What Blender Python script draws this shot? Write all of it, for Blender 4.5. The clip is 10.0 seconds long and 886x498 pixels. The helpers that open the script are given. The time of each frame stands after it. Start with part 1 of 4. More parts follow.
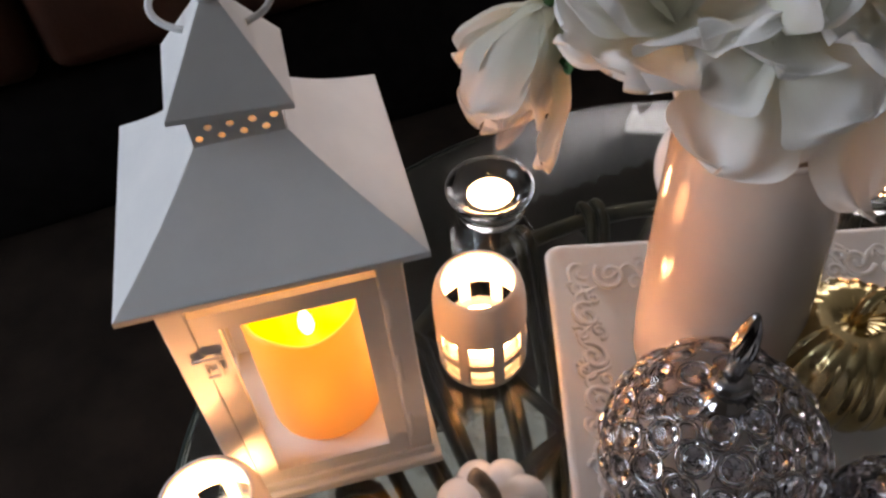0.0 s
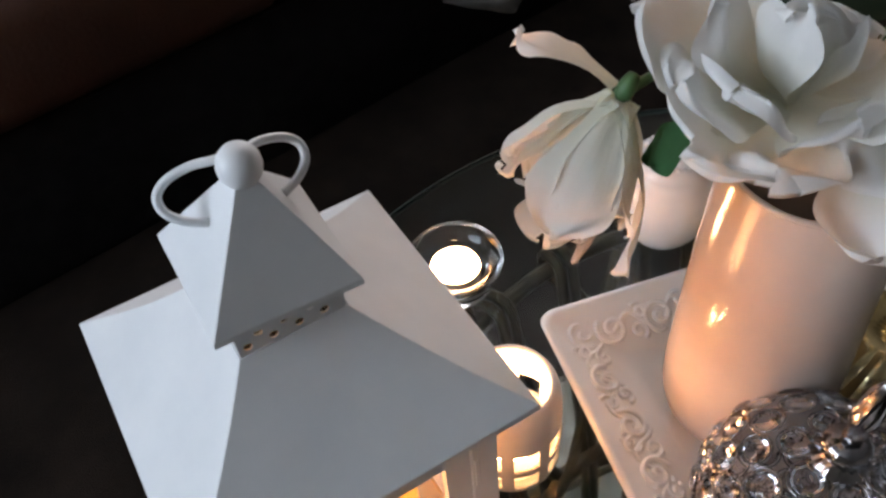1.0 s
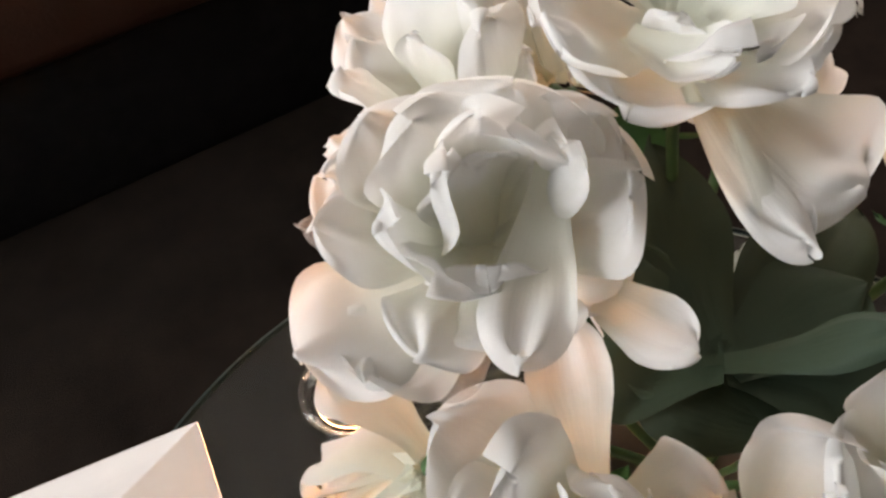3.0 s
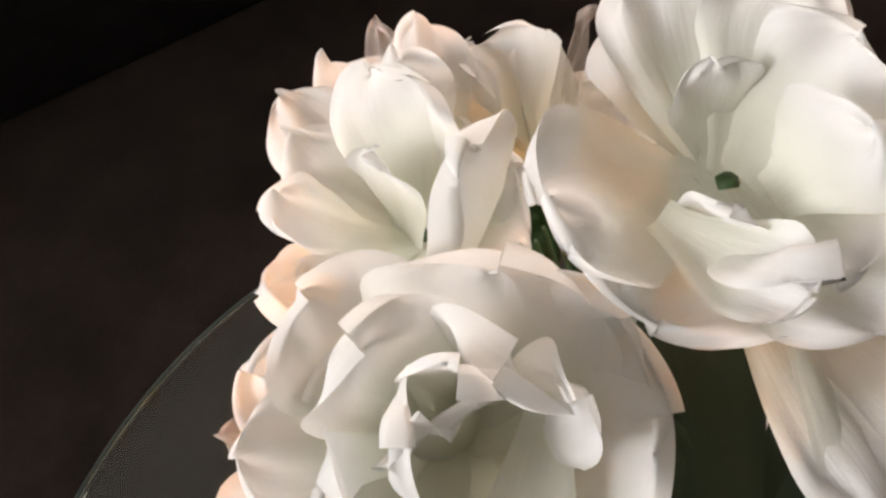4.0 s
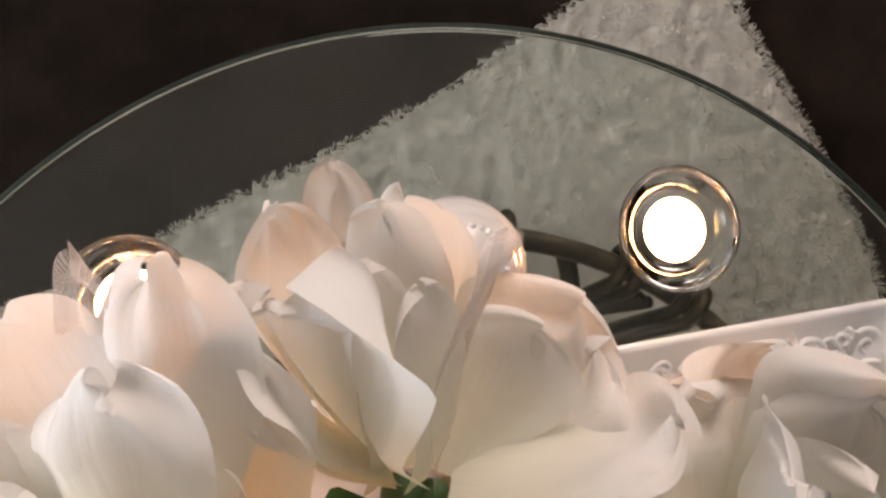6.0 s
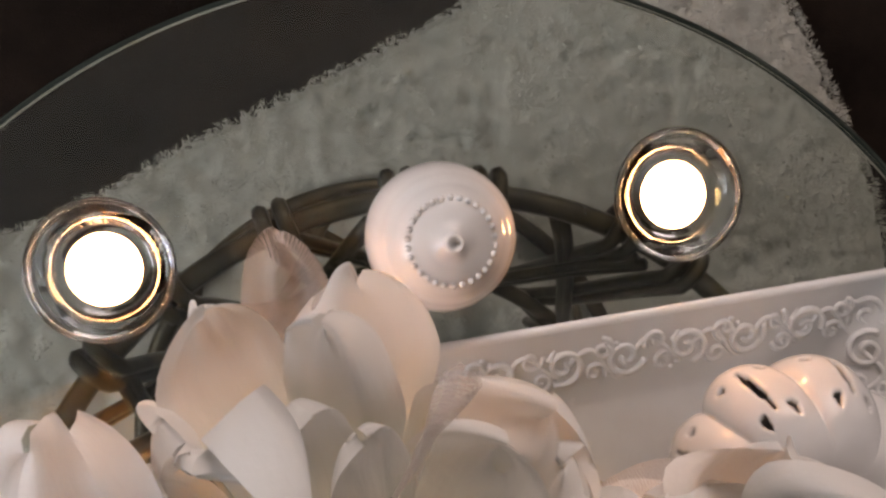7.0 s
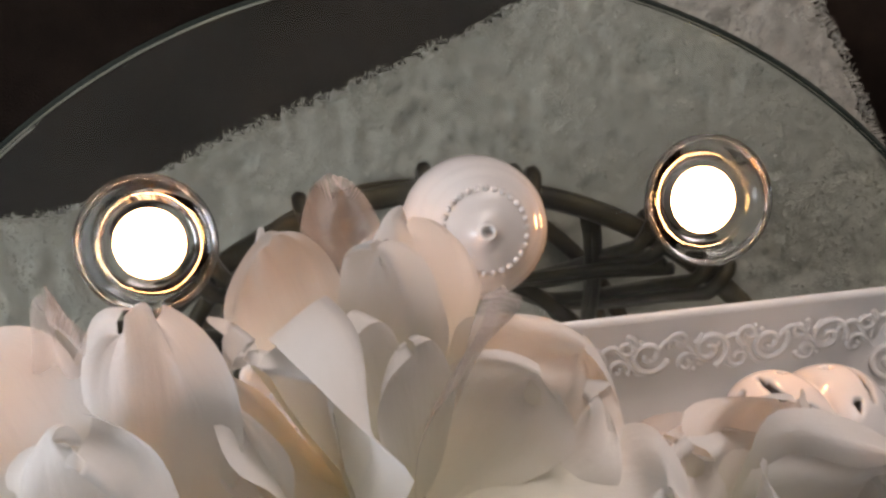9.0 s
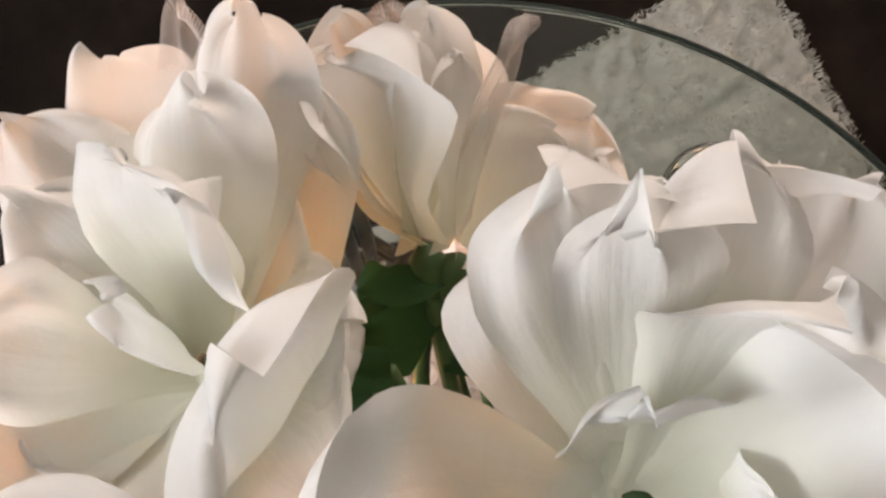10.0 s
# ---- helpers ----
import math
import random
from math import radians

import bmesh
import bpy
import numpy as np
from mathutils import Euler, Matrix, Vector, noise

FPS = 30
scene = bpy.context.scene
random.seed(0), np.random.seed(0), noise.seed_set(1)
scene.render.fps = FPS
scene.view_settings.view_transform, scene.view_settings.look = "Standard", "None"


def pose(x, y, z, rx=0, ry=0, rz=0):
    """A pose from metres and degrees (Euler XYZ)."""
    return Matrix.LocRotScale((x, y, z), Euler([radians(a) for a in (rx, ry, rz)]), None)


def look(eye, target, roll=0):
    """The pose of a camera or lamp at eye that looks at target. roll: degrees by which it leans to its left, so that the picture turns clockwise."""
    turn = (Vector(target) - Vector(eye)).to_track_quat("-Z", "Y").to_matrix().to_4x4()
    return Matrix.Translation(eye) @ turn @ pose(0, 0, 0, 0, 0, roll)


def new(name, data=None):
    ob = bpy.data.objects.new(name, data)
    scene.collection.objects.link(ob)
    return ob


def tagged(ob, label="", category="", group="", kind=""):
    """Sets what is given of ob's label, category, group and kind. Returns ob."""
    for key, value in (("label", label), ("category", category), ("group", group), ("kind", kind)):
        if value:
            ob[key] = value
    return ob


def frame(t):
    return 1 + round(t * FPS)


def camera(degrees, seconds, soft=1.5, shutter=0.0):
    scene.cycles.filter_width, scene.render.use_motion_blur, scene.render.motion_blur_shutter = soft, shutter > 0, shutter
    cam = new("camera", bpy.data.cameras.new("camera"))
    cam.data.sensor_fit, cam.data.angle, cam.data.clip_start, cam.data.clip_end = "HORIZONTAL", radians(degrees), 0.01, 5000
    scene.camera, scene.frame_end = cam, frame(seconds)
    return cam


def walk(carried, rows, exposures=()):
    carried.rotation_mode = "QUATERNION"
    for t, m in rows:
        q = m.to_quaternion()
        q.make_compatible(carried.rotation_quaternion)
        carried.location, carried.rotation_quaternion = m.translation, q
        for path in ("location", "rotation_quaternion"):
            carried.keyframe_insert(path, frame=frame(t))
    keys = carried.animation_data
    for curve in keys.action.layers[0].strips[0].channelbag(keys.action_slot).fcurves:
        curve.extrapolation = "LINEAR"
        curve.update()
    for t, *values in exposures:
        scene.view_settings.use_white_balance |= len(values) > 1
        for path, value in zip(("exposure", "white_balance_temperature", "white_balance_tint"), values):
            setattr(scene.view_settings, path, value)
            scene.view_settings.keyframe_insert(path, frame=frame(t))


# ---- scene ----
cam = camera(54.36, 10.0, soft=2.6)
EXPOSURES = [
    (0, 0.17, 8400, 29), (0.5, 0.17, 8200, 28), (1.0, 0.36, 7900, 25), (1.5, 0.46, 7900, 25), (2.0, 0.58, 8100, 23), (3.5, 1.12, 10200, 31), (4.5, 1.12, 10200, 31), (5.5, 1.05, 9900, 32), (6.0, 0.95, 9800, 33), (7.5, 0.22, 9200, 33), (8.5, 0.26, 9200, 33), (9.0, 0.46, 9100, 31), (9.5, 0.90, 9200, 29), (10, 0.95, 9800, 30),
]
PATH = [
    (0, (0.1777, 0.0804, 0.9591), (0.1244, 0.7627, 0.2299), -6.53),
    (0.5, (0.1247, 0.1445, 0.9637), (0.1736, 0.8097, 0.2186), -6.18),
    (1, (0.0759, 0.1913, 0.9659), (0.2298, 0.8343, 0.2157), -6.02),
    (1.5, (0.0839, 0.2047, 0.9755), (0.3031, 0.8236, 0.2212), -4.29),
    (2, (0.1371, 0.2466, 0.9986), (0.3489, 0.8509, 0.2305), -0.23),
    (3.5, (0.2099, 0.3751, 1.0284), (0.2793, 0.8759, 0.1656), -2.95),
    (4, (0.2219, 0.4326, 1.0171), (0.3277, 0.8432, 0.1115), 2.41),
    (4.5, (0.2311, 0.4749, 1.0025), (0.3495, 0.7920, 0.0615), 9.66),
    (5, (0.2420, 0.5236, 0.9798), (0.3755, 0.7427, 0.0133), 21.92),
    (5.5, (0.2647, 0.5680, 0.9590), (0.4127, 0.6977, -0.0214), 39.67),
    (6, (0.2763, 0.5947, 0.9435), (0.4275, 0.6065, -0.0449), 76.70),
    (7.5, (0.2946, 0.6307, 0.9211), (0.4212, 0.5257, -0.0653), 121.81),
    (8, (0.2915, 0.6261, 0.9247), (0.4134, 0.5223, -0.0624), 123.31),
    (8.5, (0.2877, 0.6258, 0.9262), (0.4024, 0.5271, -0.0622), 124.19),
    (9, (0.2851, 0.6153, 0.9374), (0.3909, 0.5363, -0.0538), 121.22),
    (9.5, (0.2814, 0.5869, 0.9528), (0.3822, 0.5658, -0.0419), 97.13),
    (10, (0.2721, 0.5430, 0.9696), (0.3661, 0.6116, -0.0236), 49.11),
]
walk(cam, [(t, look(eye, target, roll)) for t, eye, target, roll in PATH],
     exposures=EXPOSURES)

# ---- world and lights ----
world = bpy.data.worlds.new("world")
scene.world = world
world.use_nodes = True
wn = world.node_tree.nodes
sky = wn.new("ShaderNodeTexSky")
sky.sky_type, sky.sun_disc = "NISHITA", False
sky.sun_elevation, sky.sun_rotation = radians(25), radians(150)
world.node_tree.links.new(sky.outputs[0], wn["Background"].inputs[0])
wn["Background"].inputs[1].default_value = 0.1

# the sofa's front runs along ALONG; OUT points from the table to the window wall behind it
OUT = Vector((-0.355, 0.935, 0.0)).normalized()
ALONG = Vector((OUT.y, -OUT.x, 0.0))
ROOM = Matrix((( ALONG.x, OUT.x, 0, 0), (ALONG.y, OUT.y, 0, 0), (0, 0, 1, 0), (0, 0, 0, 1)))
TABLE = Vector((0.3324, 0.3599, 0.0))
TOP = 0.45


def window_light(name, place, aim, width, height, watts, colour):
    data = bpy.data.lights.new(name, "AREA")
    data.shape, data.size, data.size_y, data.energy, data.color = "RECTANGLE", width, height, watts, colour
    ob = new(name, data)
    ob.matrix_world = look(place, aim)
    return ob


window_light("window_daylight", ROOM @ Vector((1.8, 2.08, 1.45)), ROOM @ Vector((0.6, 0.2, 0.5)), 1.4, 1.0, 18, (0.78, 0.89, 1.0))
window_light("side_window_daylight", ROOM @ Vector((-1.92, 0.9, 1.55)), ROOM @ Vector((0.2, 0.3, 0.6)), 1.4, 1.2, 36, (0.46, 0.73, 1.0))


# ---- materials ----
def material(name, colour, rough=0.5, metal=0.0, **more):
    """A principled material; gives it, its nodes, its links and the principled node."""
    mat = bpy.data.materials.new(name)
    mat.use_nodes = True
    nodes, links = mat.node_tree.nodes, mat.node_tree.links
    p = nodes["Principled BSDF"]
    p.inputs["Base Color"].default_value = (*colour, 1)
    p.inputs["Roughness"].default_value = rough
    p.inputs["Metallic"].default_value = metal
    for key, value in more.items():
        p.inputs[key.replace("_", " ")].default_value = value
    return mat, nodes, links, p


def coords(nodes, links, scale, kind="Object", detail=4.0, rough=0.6):
    co = nodes.new("ShaderNodeTexCoord")
    tex = nodes.new("ShaderNodeTexNoise")
    tex.inputs["Scale"].default_value = scale
    tex.inputs["Detail"].default_value = detail
    tex.inputs["Roughness"].default_value = rough
    links.new(co.outputs[kind], tex.inputs["Vector"])
    return tex


def ramp(nodes, links, source, stops):
    r = nodes.new("ShaderNodeValToRGB")
    while len(r.color_ramp.elements) < len(stops):
        r.color_ramp.elements.new(0.5)
    for e, (at, c) in zip(r.color_ramp.elements, stops):
        e.position, e.color = at, (*c, 1)
    links.new(source, r.inputs[0])
    return r


def bump(nodes, links, p, source, strength, distance):
    b = nodes.new("ShaderNodeBump")
    b.inputs["Strength"].default_value, b.inputs["Distance"].default_value = strength, distance
    links.new(source, b.inputs["Height"])
    links.new(b.outputs[0], p.inputs["Normal"])
    return b


def varied(name, dark, light, scale, rough, bumps=(), metal=0.0, rough_range=None, **more):
    """A surface mottled between two colours, with fine relief."""
    mat, nodes, links, p = material(name, light, rough, metal, **more)
    tex = coords(nodes, links, scale)
    links.new(ramp(nodes, links, tex.outputs[0], [(0.3, dark), (0.7, light)]).outputs[0], p.inputs["Base Color"])
    if rough_range:
        r = nodes.new("ShaderNodeMapRange")
        r.inputs[3].default_value, r.inputs[4].default_value = rough_range
        links.new(coords(nodes, links, scale * 2.3).outputs[0], r.inputs[0])
        links.new(r.outputs[0], p.inputs["Roughness"])
    for size, strength, distance in bumps:
        bump(nodes, links, p, coords(nodes, links, size).outputs[0], strength, distance)
    return mat


def petal_material(name, tip, base, through_share, weave=900.0, clear=0.0, sheen=0.25, gloss=0.4):
    """Silk cloth that lets light through; the tint runs from the petal's base to its tip."""
    mat = bpy.data.materials.new(name)
    mat.use_nodes = True
    nodes, links = mat.node_tree.nodes, mat.node_tree.links
    p = nodes["Principled BSDF"]
    out = nodes["Material Output"]
    uv = nodes.new("ShaderNodeUVMap")
    split = nodes.new("ShaderNodeSeparateXYZ")
    links.new(uv.outputs[0], split.inputs[0])
    tint = ramp(nodes, links, split.outputs[1], [(0.0, base), (0.55, [0.5 * a + 0.5 * b for a, b in zip(base, tip)]), (0.8, tip)])
    blotch = coords(nodes, links, 28.0)
    mixc = nodes.new("ShaderNodeMix")
    mixc.data_type, mixc.blend_type = "RGBA", "MULTIPLY"
    mixc.inputs[0].default_value = 0.45
    links.new(tint.outputs[0], mixc.inputs[6])
    links.new(ramp(nodes, links, blotch.outputs[0], [(0.3, (0.86, 0.84, 0.80)), (0.65, (1, 1, 1))]).outputs[0], mixc.inputs[7])
    links.new(mixc.outputs[2], p.inputs["Base Color"])
    p.inputs["Roughness"].default_value = 0.62
    p.inputs["Sheen Weight"].default_value = sheen
    p.inputs["Specular IOR Level"].default_value = gloss
    # creases along the petal and a fine weave
    mapping = nodes.new("ShaderNodeMapping")
    mapping.inputs["Scale"].default_value = (7.0, 1.6, 1.0)
    links.new(uv.outputs[0], mapping.inputs[0])
    crease = nodes.new("ShaderNodeTexNoise")
    crease.inputs["Scale"].default_value, crease.inputs["Detail"].default_value = 1.6, 5.0
    links.new(mapping.outputs[0], crease.inputs["Vector"])
    b1 = nodes.new("ShaderNodeBump")
    b1.inputs["Strength"].default_value, b1.inputs["Distance"].default_value = 0.16, 0.003
    links.new(crease.outputs[0], b1.inputs["Height"])
    fine = coords(nodes, links, weave, detail=2.0)
    b2 = nodes.new("ShaderNodeBump")
    b2.inputs["Strength"].default_value, b2.inputs["Distance"].default_value = 0.12, 0.0006
    links.new(fine.outputs[0], b2.inputs["Height"])
    links.new(b1.outputs[0], b2.inputs["Normal"])
    links.new(b2.outputs[0], p.inputs["Normal"])
    tr = nodes.new("ShaderNodeBsdfTranslucent")
    links.new(mixc.outputs[2], tr.inputs[0])
    mix = nodes.new("ShaderNodeMixShader")
    mix.inputs[0].default_value = through_share
    links.new(p.outputs[0], mix.inputs[1])
    links.new(tr.outputs[0], mix.inputs[2])
    last = mix
    if clear > 0:
        # open gauze: threads with gaps between them
        wx, wy = nodes.new("ShaderNodeTexWave"), nodes.new("ShaderNodeTexWave")
        wx.bands_direction, wy.bands_direction = "X", "Y"
        m2 = nodes.new("ShaderNodeMath")
        m2.operation = "MAXIMUM"
        for w in (wx, wy):
            w.inputs["Scale"].default_value, w.inputs["Distortion"].default_value = 34.0, 2.4
            w.inputs["Detail Scale"].default_value = 3.0
            links.new(uv.outputs[0], w.inputs[0])
        links.new(wx.outputs[1], m2.inputs[0])
        links.new(wy.outputs[1], m2.inputs[1])
        rr = nodes.new("ShaderNodeMapRange")
        rr.inputs[1].default_value, rr.inputs[2].default_value = 0.55, 0.95
        rr.inputs[3].default_value, rr.inputs[4].default_value = clear, 0.4
        links.new(m2.outputs[0], rr.inputs[0])
        hole = nodes.new("ShaderNodeBsdfTransparent")
        mix2 = nodes.new("ShaderNodeMixShader")
        links.new(rr.outputs[0], mix2.inputs[0])
        links.new(mix.outputs[0], mix2.inputs[1])
        links.new(hole.outputs[0], mix2.inputs[2])
        last = mix2
    links.new(last.outputs[0], out.inputs[0])
    return mat


def glow(name, colour, strength, base=(0.9, 0.85, 0.75)):
    mat, nodes, links, p = material(name, base, 0.5)
    p.inputs["Emission Color"].default_value = (*colour, 1)
    p.inputs["Emission Strength"].default_value = strength
    return mat


def glass(name, colour, rough=0.0, ior=1.47):
    mat, nodes, links, p = material(name, colour, rough)
    p.inputs["Transmission Weight"].default_value = 1.0
    p.inputs["IOR"].default_value = ior
    return mat


PETAL = petal_material("cream_silk", (0.90, 0.89, 0.87), (0.81, 0.81, 0.68), 0.31)
GAUZE = petal_material("organza", (0.78, 0.69, 0.65), (0.72, 0.62, 0.56), 0.35, clear=0.8)
LEAF = petal_material("leaf_cloth", (0.043, 0.068, 0.045), (0.022, 0.040, 0.023), 0.10, sheen=0.0, gloss=0.15)
DARK_LEAF = petal_material("dark_leaf_cloth", (0.03, 0.12, 0.045), (0.02, 0.08, 0.03), 0.15, sheen=0.0, gloss=0.2)
STEM = varied("stem_plastic", (0.03, 0.09, 0.03), (0.06, 0.15, 0.05), 60, 0.5)
WHITE_METAL = varied("white_lacquer", (0.74, 0.75, 0.75), (0.82, 0.82, 0.81), 22, 0.34, [(260, 0.05, 0.0006)], rough_range=(0.28, 0.45))
CERAMIC = varied("white_glaze", (0.74, 0.72, 0.70), (0.82, 0.80, 0.78), 18, 0.1, [(45, 0.05, 0.002)], rough_range=(0.05, 0.13))
VASE_GLAZE = varied("blush_glaze", (0.60, 0.50, 0.435), (0.68, 0.575, 0.505), 12, 0.1, [(30, 0.05, 0.002)], rough_range=(0.07, 0.14))
EDGE_GLASS = varied("dark_glass_edge", (0.012, 0.02, 0.017), (0.03, 0.042, 0.036), 20, 0.3, Specular_IOR_Level=0.25)
TRAY_GLAZE = varied("tray_glaze", (0.74, 0.725, 0.705), (0.83, 0.815, 0.80), 14, 0.22, [(60, 0.08, 0.0015)], rough_range=(0.16, 0.32))
MATT_CERAMIC = varied("bisque", (0.76, 0.72, 0.68), (0.83, 0.79, 0.75), 30, 0.5, [(300, 0.1, 0.0008)])
CHROME = varied("chrome", (0.28, 0.27, 0.28), (0.50, 0.49, 0.50), 40, 0.12, metal=1.0, rough_range=(0.06, 0.2))
GOLD = varied("mercury_gold", (0.42, 0.31, 0.13), (0.78, 0.62, 0.34), 26, 0.16, [(110, 0.2, 0.001)], metal=1.0, rough_range=(0.06, 0.3))
BRONZE = varied("dark_bronze", (0.010, 0.007, 0.005), (0.085, 0.062, 0.030), 34, 0.32, [(180, 0.3, 0.0012)], metal=0.55, rough_range=(0.25, 0.5))
TABLE_GLASS = glass("table_glass", (0.82, 0.90, 0.865), 0.0, 1.5)
CLEAR_GLASS = glass("clear_glass", (0.98, 0.985, 0.985), 0.0, 1.47)
PANE_GLASS = glass("pane_glass", (0.99, 0.99, 0.985), 0.0, 1.1)
CRYSTAL = glass("crystal", (0.80, 0.79, 0.83), 0.0, 1.5)
ALU = varied("thin_aluminium", (0.6, 0.6, 0.6), (0.8, 0.8, 0.8), 80, 0.3, metal=1.0)
# these wax tops emit the small candles' light themselves; no lamps stand there
TEALIGHT = glow("emissive_tealight_wax", (1.0, 0.52, 0.23), 55.0)
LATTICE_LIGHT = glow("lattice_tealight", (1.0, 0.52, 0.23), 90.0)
# glow in the pillar candle's hollow top, put into its emission
POOL = glow("emissive_wax_pool", (1.0, 0.64, 0.0), 1.0, (0.30, 0.18, 0.01))
# votive sides glow by emission in place of light through the wax
VOTIVE = glow("emissive_votive_wax", (1.0, 0.70, 0.34), 1.5)
CANDLE_FLAME = glow("pale_led_flame", (1.0, 0.92, 0.62), 3.2)
FLAME = glow("led_flame", (1.0, 0.80, 0.35), 14.0)
CARPET = varied("dark_carpet", (0.011, 0.0072, 0.0055), (0.027, 0.0175, 0.0135), 9, 0.95, [(420, 0.8, 0.004)], Specular_IOR_Level=0.08)
LEATHER = varied("brown_leather", (0.030, 0.011, 0.0065), (0.055, 0.021, 0.013), 12, 0.5, [(160, 0.35, 0.002)], Specular_IOR_Level=0.25)
SOFA_BASE = varied("near_black_base", (0.0055, 0.0048, 0.0048), (0.012, 0.0105, 0.0105), 30, 0.9, [(500, 0.5, 0.001)], Specular_IOR_Level=0.08)
THROW = varied("white_throw_cloth", (0.62, 0.62, 0.60), (0.76, 0.76, 0.74), 40, 0.9, [(400, 0.4, 0.001)])
WALL = varied("wall_paint", (0.30, 0.27, 0.235), (0.36, 0.33, 0.29), 3, 0.85, [(200, 0.15, 0.001)])
CEILING = varied("ceiling_paint", (0.40, 0.39, 0.37), (0.45, 0.44, 0.42), 3, 0.9, [(120, 0.2, 0.002)])
TRIM = varied("trim_paint", (0.66, 0.65, 0.63), (0.74, 0.73, 0.71), 8, 0.45)
CURTAIN = petal_material("sheer_curtain", (0.85, 0.87, 0.9), (0.8, 0.83, 0.87), 0.6)
SKY_GLOW = glow("bright_sky", (0.72, 0.86, 1.0), 2.6)
PUMPKIN_STEM = varied("dried_stem", (0.10, 0.065, 0.04), (0.26, 0.19, 0.13), 70, 0.8, [(200, 0.5, 0.001)])


# candle wax: the inner lamp's glow is painted as emission, strongest near the top
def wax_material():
    mat, nodes, links, p = material("emissive_candle_wax", (0.55, 0.26, 0.07), 0.55)
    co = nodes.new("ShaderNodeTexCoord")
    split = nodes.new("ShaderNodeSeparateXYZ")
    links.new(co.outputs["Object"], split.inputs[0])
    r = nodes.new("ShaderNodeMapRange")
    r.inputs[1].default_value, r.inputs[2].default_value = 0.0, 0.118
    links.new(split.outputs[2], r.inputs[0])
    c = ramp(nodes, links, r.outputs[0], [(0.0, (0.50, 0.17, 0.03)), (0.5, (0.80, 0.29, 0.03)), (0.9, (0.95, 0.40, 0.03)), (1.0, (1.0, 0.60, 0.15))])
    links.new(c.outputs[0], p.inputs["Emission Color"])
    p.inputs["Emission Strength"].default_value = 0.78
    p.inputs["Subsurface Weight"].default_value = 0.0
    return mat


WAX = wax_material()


# ---- building helpers ----
def part(name, bm, mat, parent=None, label="", smooth=True, m=None):
    """Links a bmesh as one mesh object, under a thing or part."""
    me = bpy.data.meshes.new(name)
    bm.normal_update()
    bm.to_mesh(me)
    bm.free()
    me.materials.append(mat)
    if smooth:
        for f in me.polygons:
            f.use_smooth = True
    ob = new(name, me)
    if parent:
        ob.parent = parent
    if m is not None:
        ob.matrix_local = m
    if label:
        ob["label"] = label
    return ob


def again(ob, parent, m):
    """Another piece on the same mesh."""
    o = new(ob.name.split(".")[0], ob.data)
    o.parent = parent
    o.matrix_local = m
    return o


def thing(name, m, label, category, group="", kind=""):
    ob = new(name)
    ob.empty_display_size = 0.02
    ob.matrix_world = m
    return tagged(ob, label, category, group, kind)


def lathe(profile, segs=48, ribs=0, depth=0.0, power=1.0):
    """Turns a profile of (radius, height) round z; ribs draw grooves into it."""
    bm = bmesh.new()
    rings = []
    for r, z in profile:
        if r < 1e-6:
            rings.append([bm.verts.new((0, 0, z))])
            continue
        ring = []
        for k in range(segs):
            a = 2 * math.pi * k / segs
            f = 1.0
            if ribs:
                f = 1 - depth * (1 - abs(math.sin(a * ribs / 2)) ** power)
            ring.append(bm.verts.new((r * f * math.cos(a), r * f * math.sin(a), z)))
        rings.append(ring)
    for a, b in zip(rings, rings[1:]):
        for k in range(segs):
            j = (k + 1) % segs
            quad = [a[k % len(a)], a[j % len(a)], b[j % len(b)], b[k % len(b)]]
            quad = list(dict.fromkeys(quad))
            if len(quad) > 2:
                bm.faces.new(quad)
    bmesh.ops.recalc_face_normals(bm, faces=bm.faces)
    return bm


def tube(points, radius, segs=8, closed=False, flat=1.0, taper=None):
    """A round rod along a line of points."""
    bm = bmesh.new()
    pts = [Vector(p) for p in points]
    n = len(pts)
    rings = []
    side = None
    for i, p in enumerate(pts):
        a, b = pts[(i - 1) % n if closed else max(i - 1, 0)], pts[(i + 1) % n if closed else min(i + 1, n - 1)]
        d = (b - a).normalized()
        if side is None:
            side = d.orthogonal().normalized()
        side = (side - d * side.dot(d)).normalized()
        up = d.cross(side)
        r = radius if taper is None else radius * (1 + (taper - 1) * i / (n - 1))
        rings.append([bm.verts.new(p + r * (math.cos(t) * side + flat * math.sin(t) * up)) for t in (2 * math.pi * k / segs for k in range(segs))])
    pairs = list(zip(rings, rings[1:])) + ([(rings[-1], rings[0])] if closed else [])
    for a, b in pairs:
        for k in range(segs):
            bm.faces.new((a[k], a[(k + 1) % segs], b[(k + 1) % segs], b[k]))
    if not closed:
        bm.faces.new(rings[0][::-1])
        bm.faces.new(rings[-1])
    bmesh.ops.recalc_face_normals(bm, faces=bm.faces)
    return bm


def box(size, centre=(0, 0, 0), bevel=0.0, segs=2, into=None):
    bm = bmesh.new()
    bmesh.ops.create_cube(bm, size=1.0, matrix=Matrix.Translation(centre) @ Matrix.Diagonal((*size, 1)))
    if bevel:
        bmesh.ops.bevel(bm, geom=bm.edges[:], offset=bevel, segments=segs, affect="EDGES", profile=0.5)
    if into is not None:
        me = bpy.data.meshes.new("joined")
        bm.to_mesh(me)
        bm.free()
        into.from_mesh(me)
        bpy.data.meshes.remove(me)
        return into
    return bm


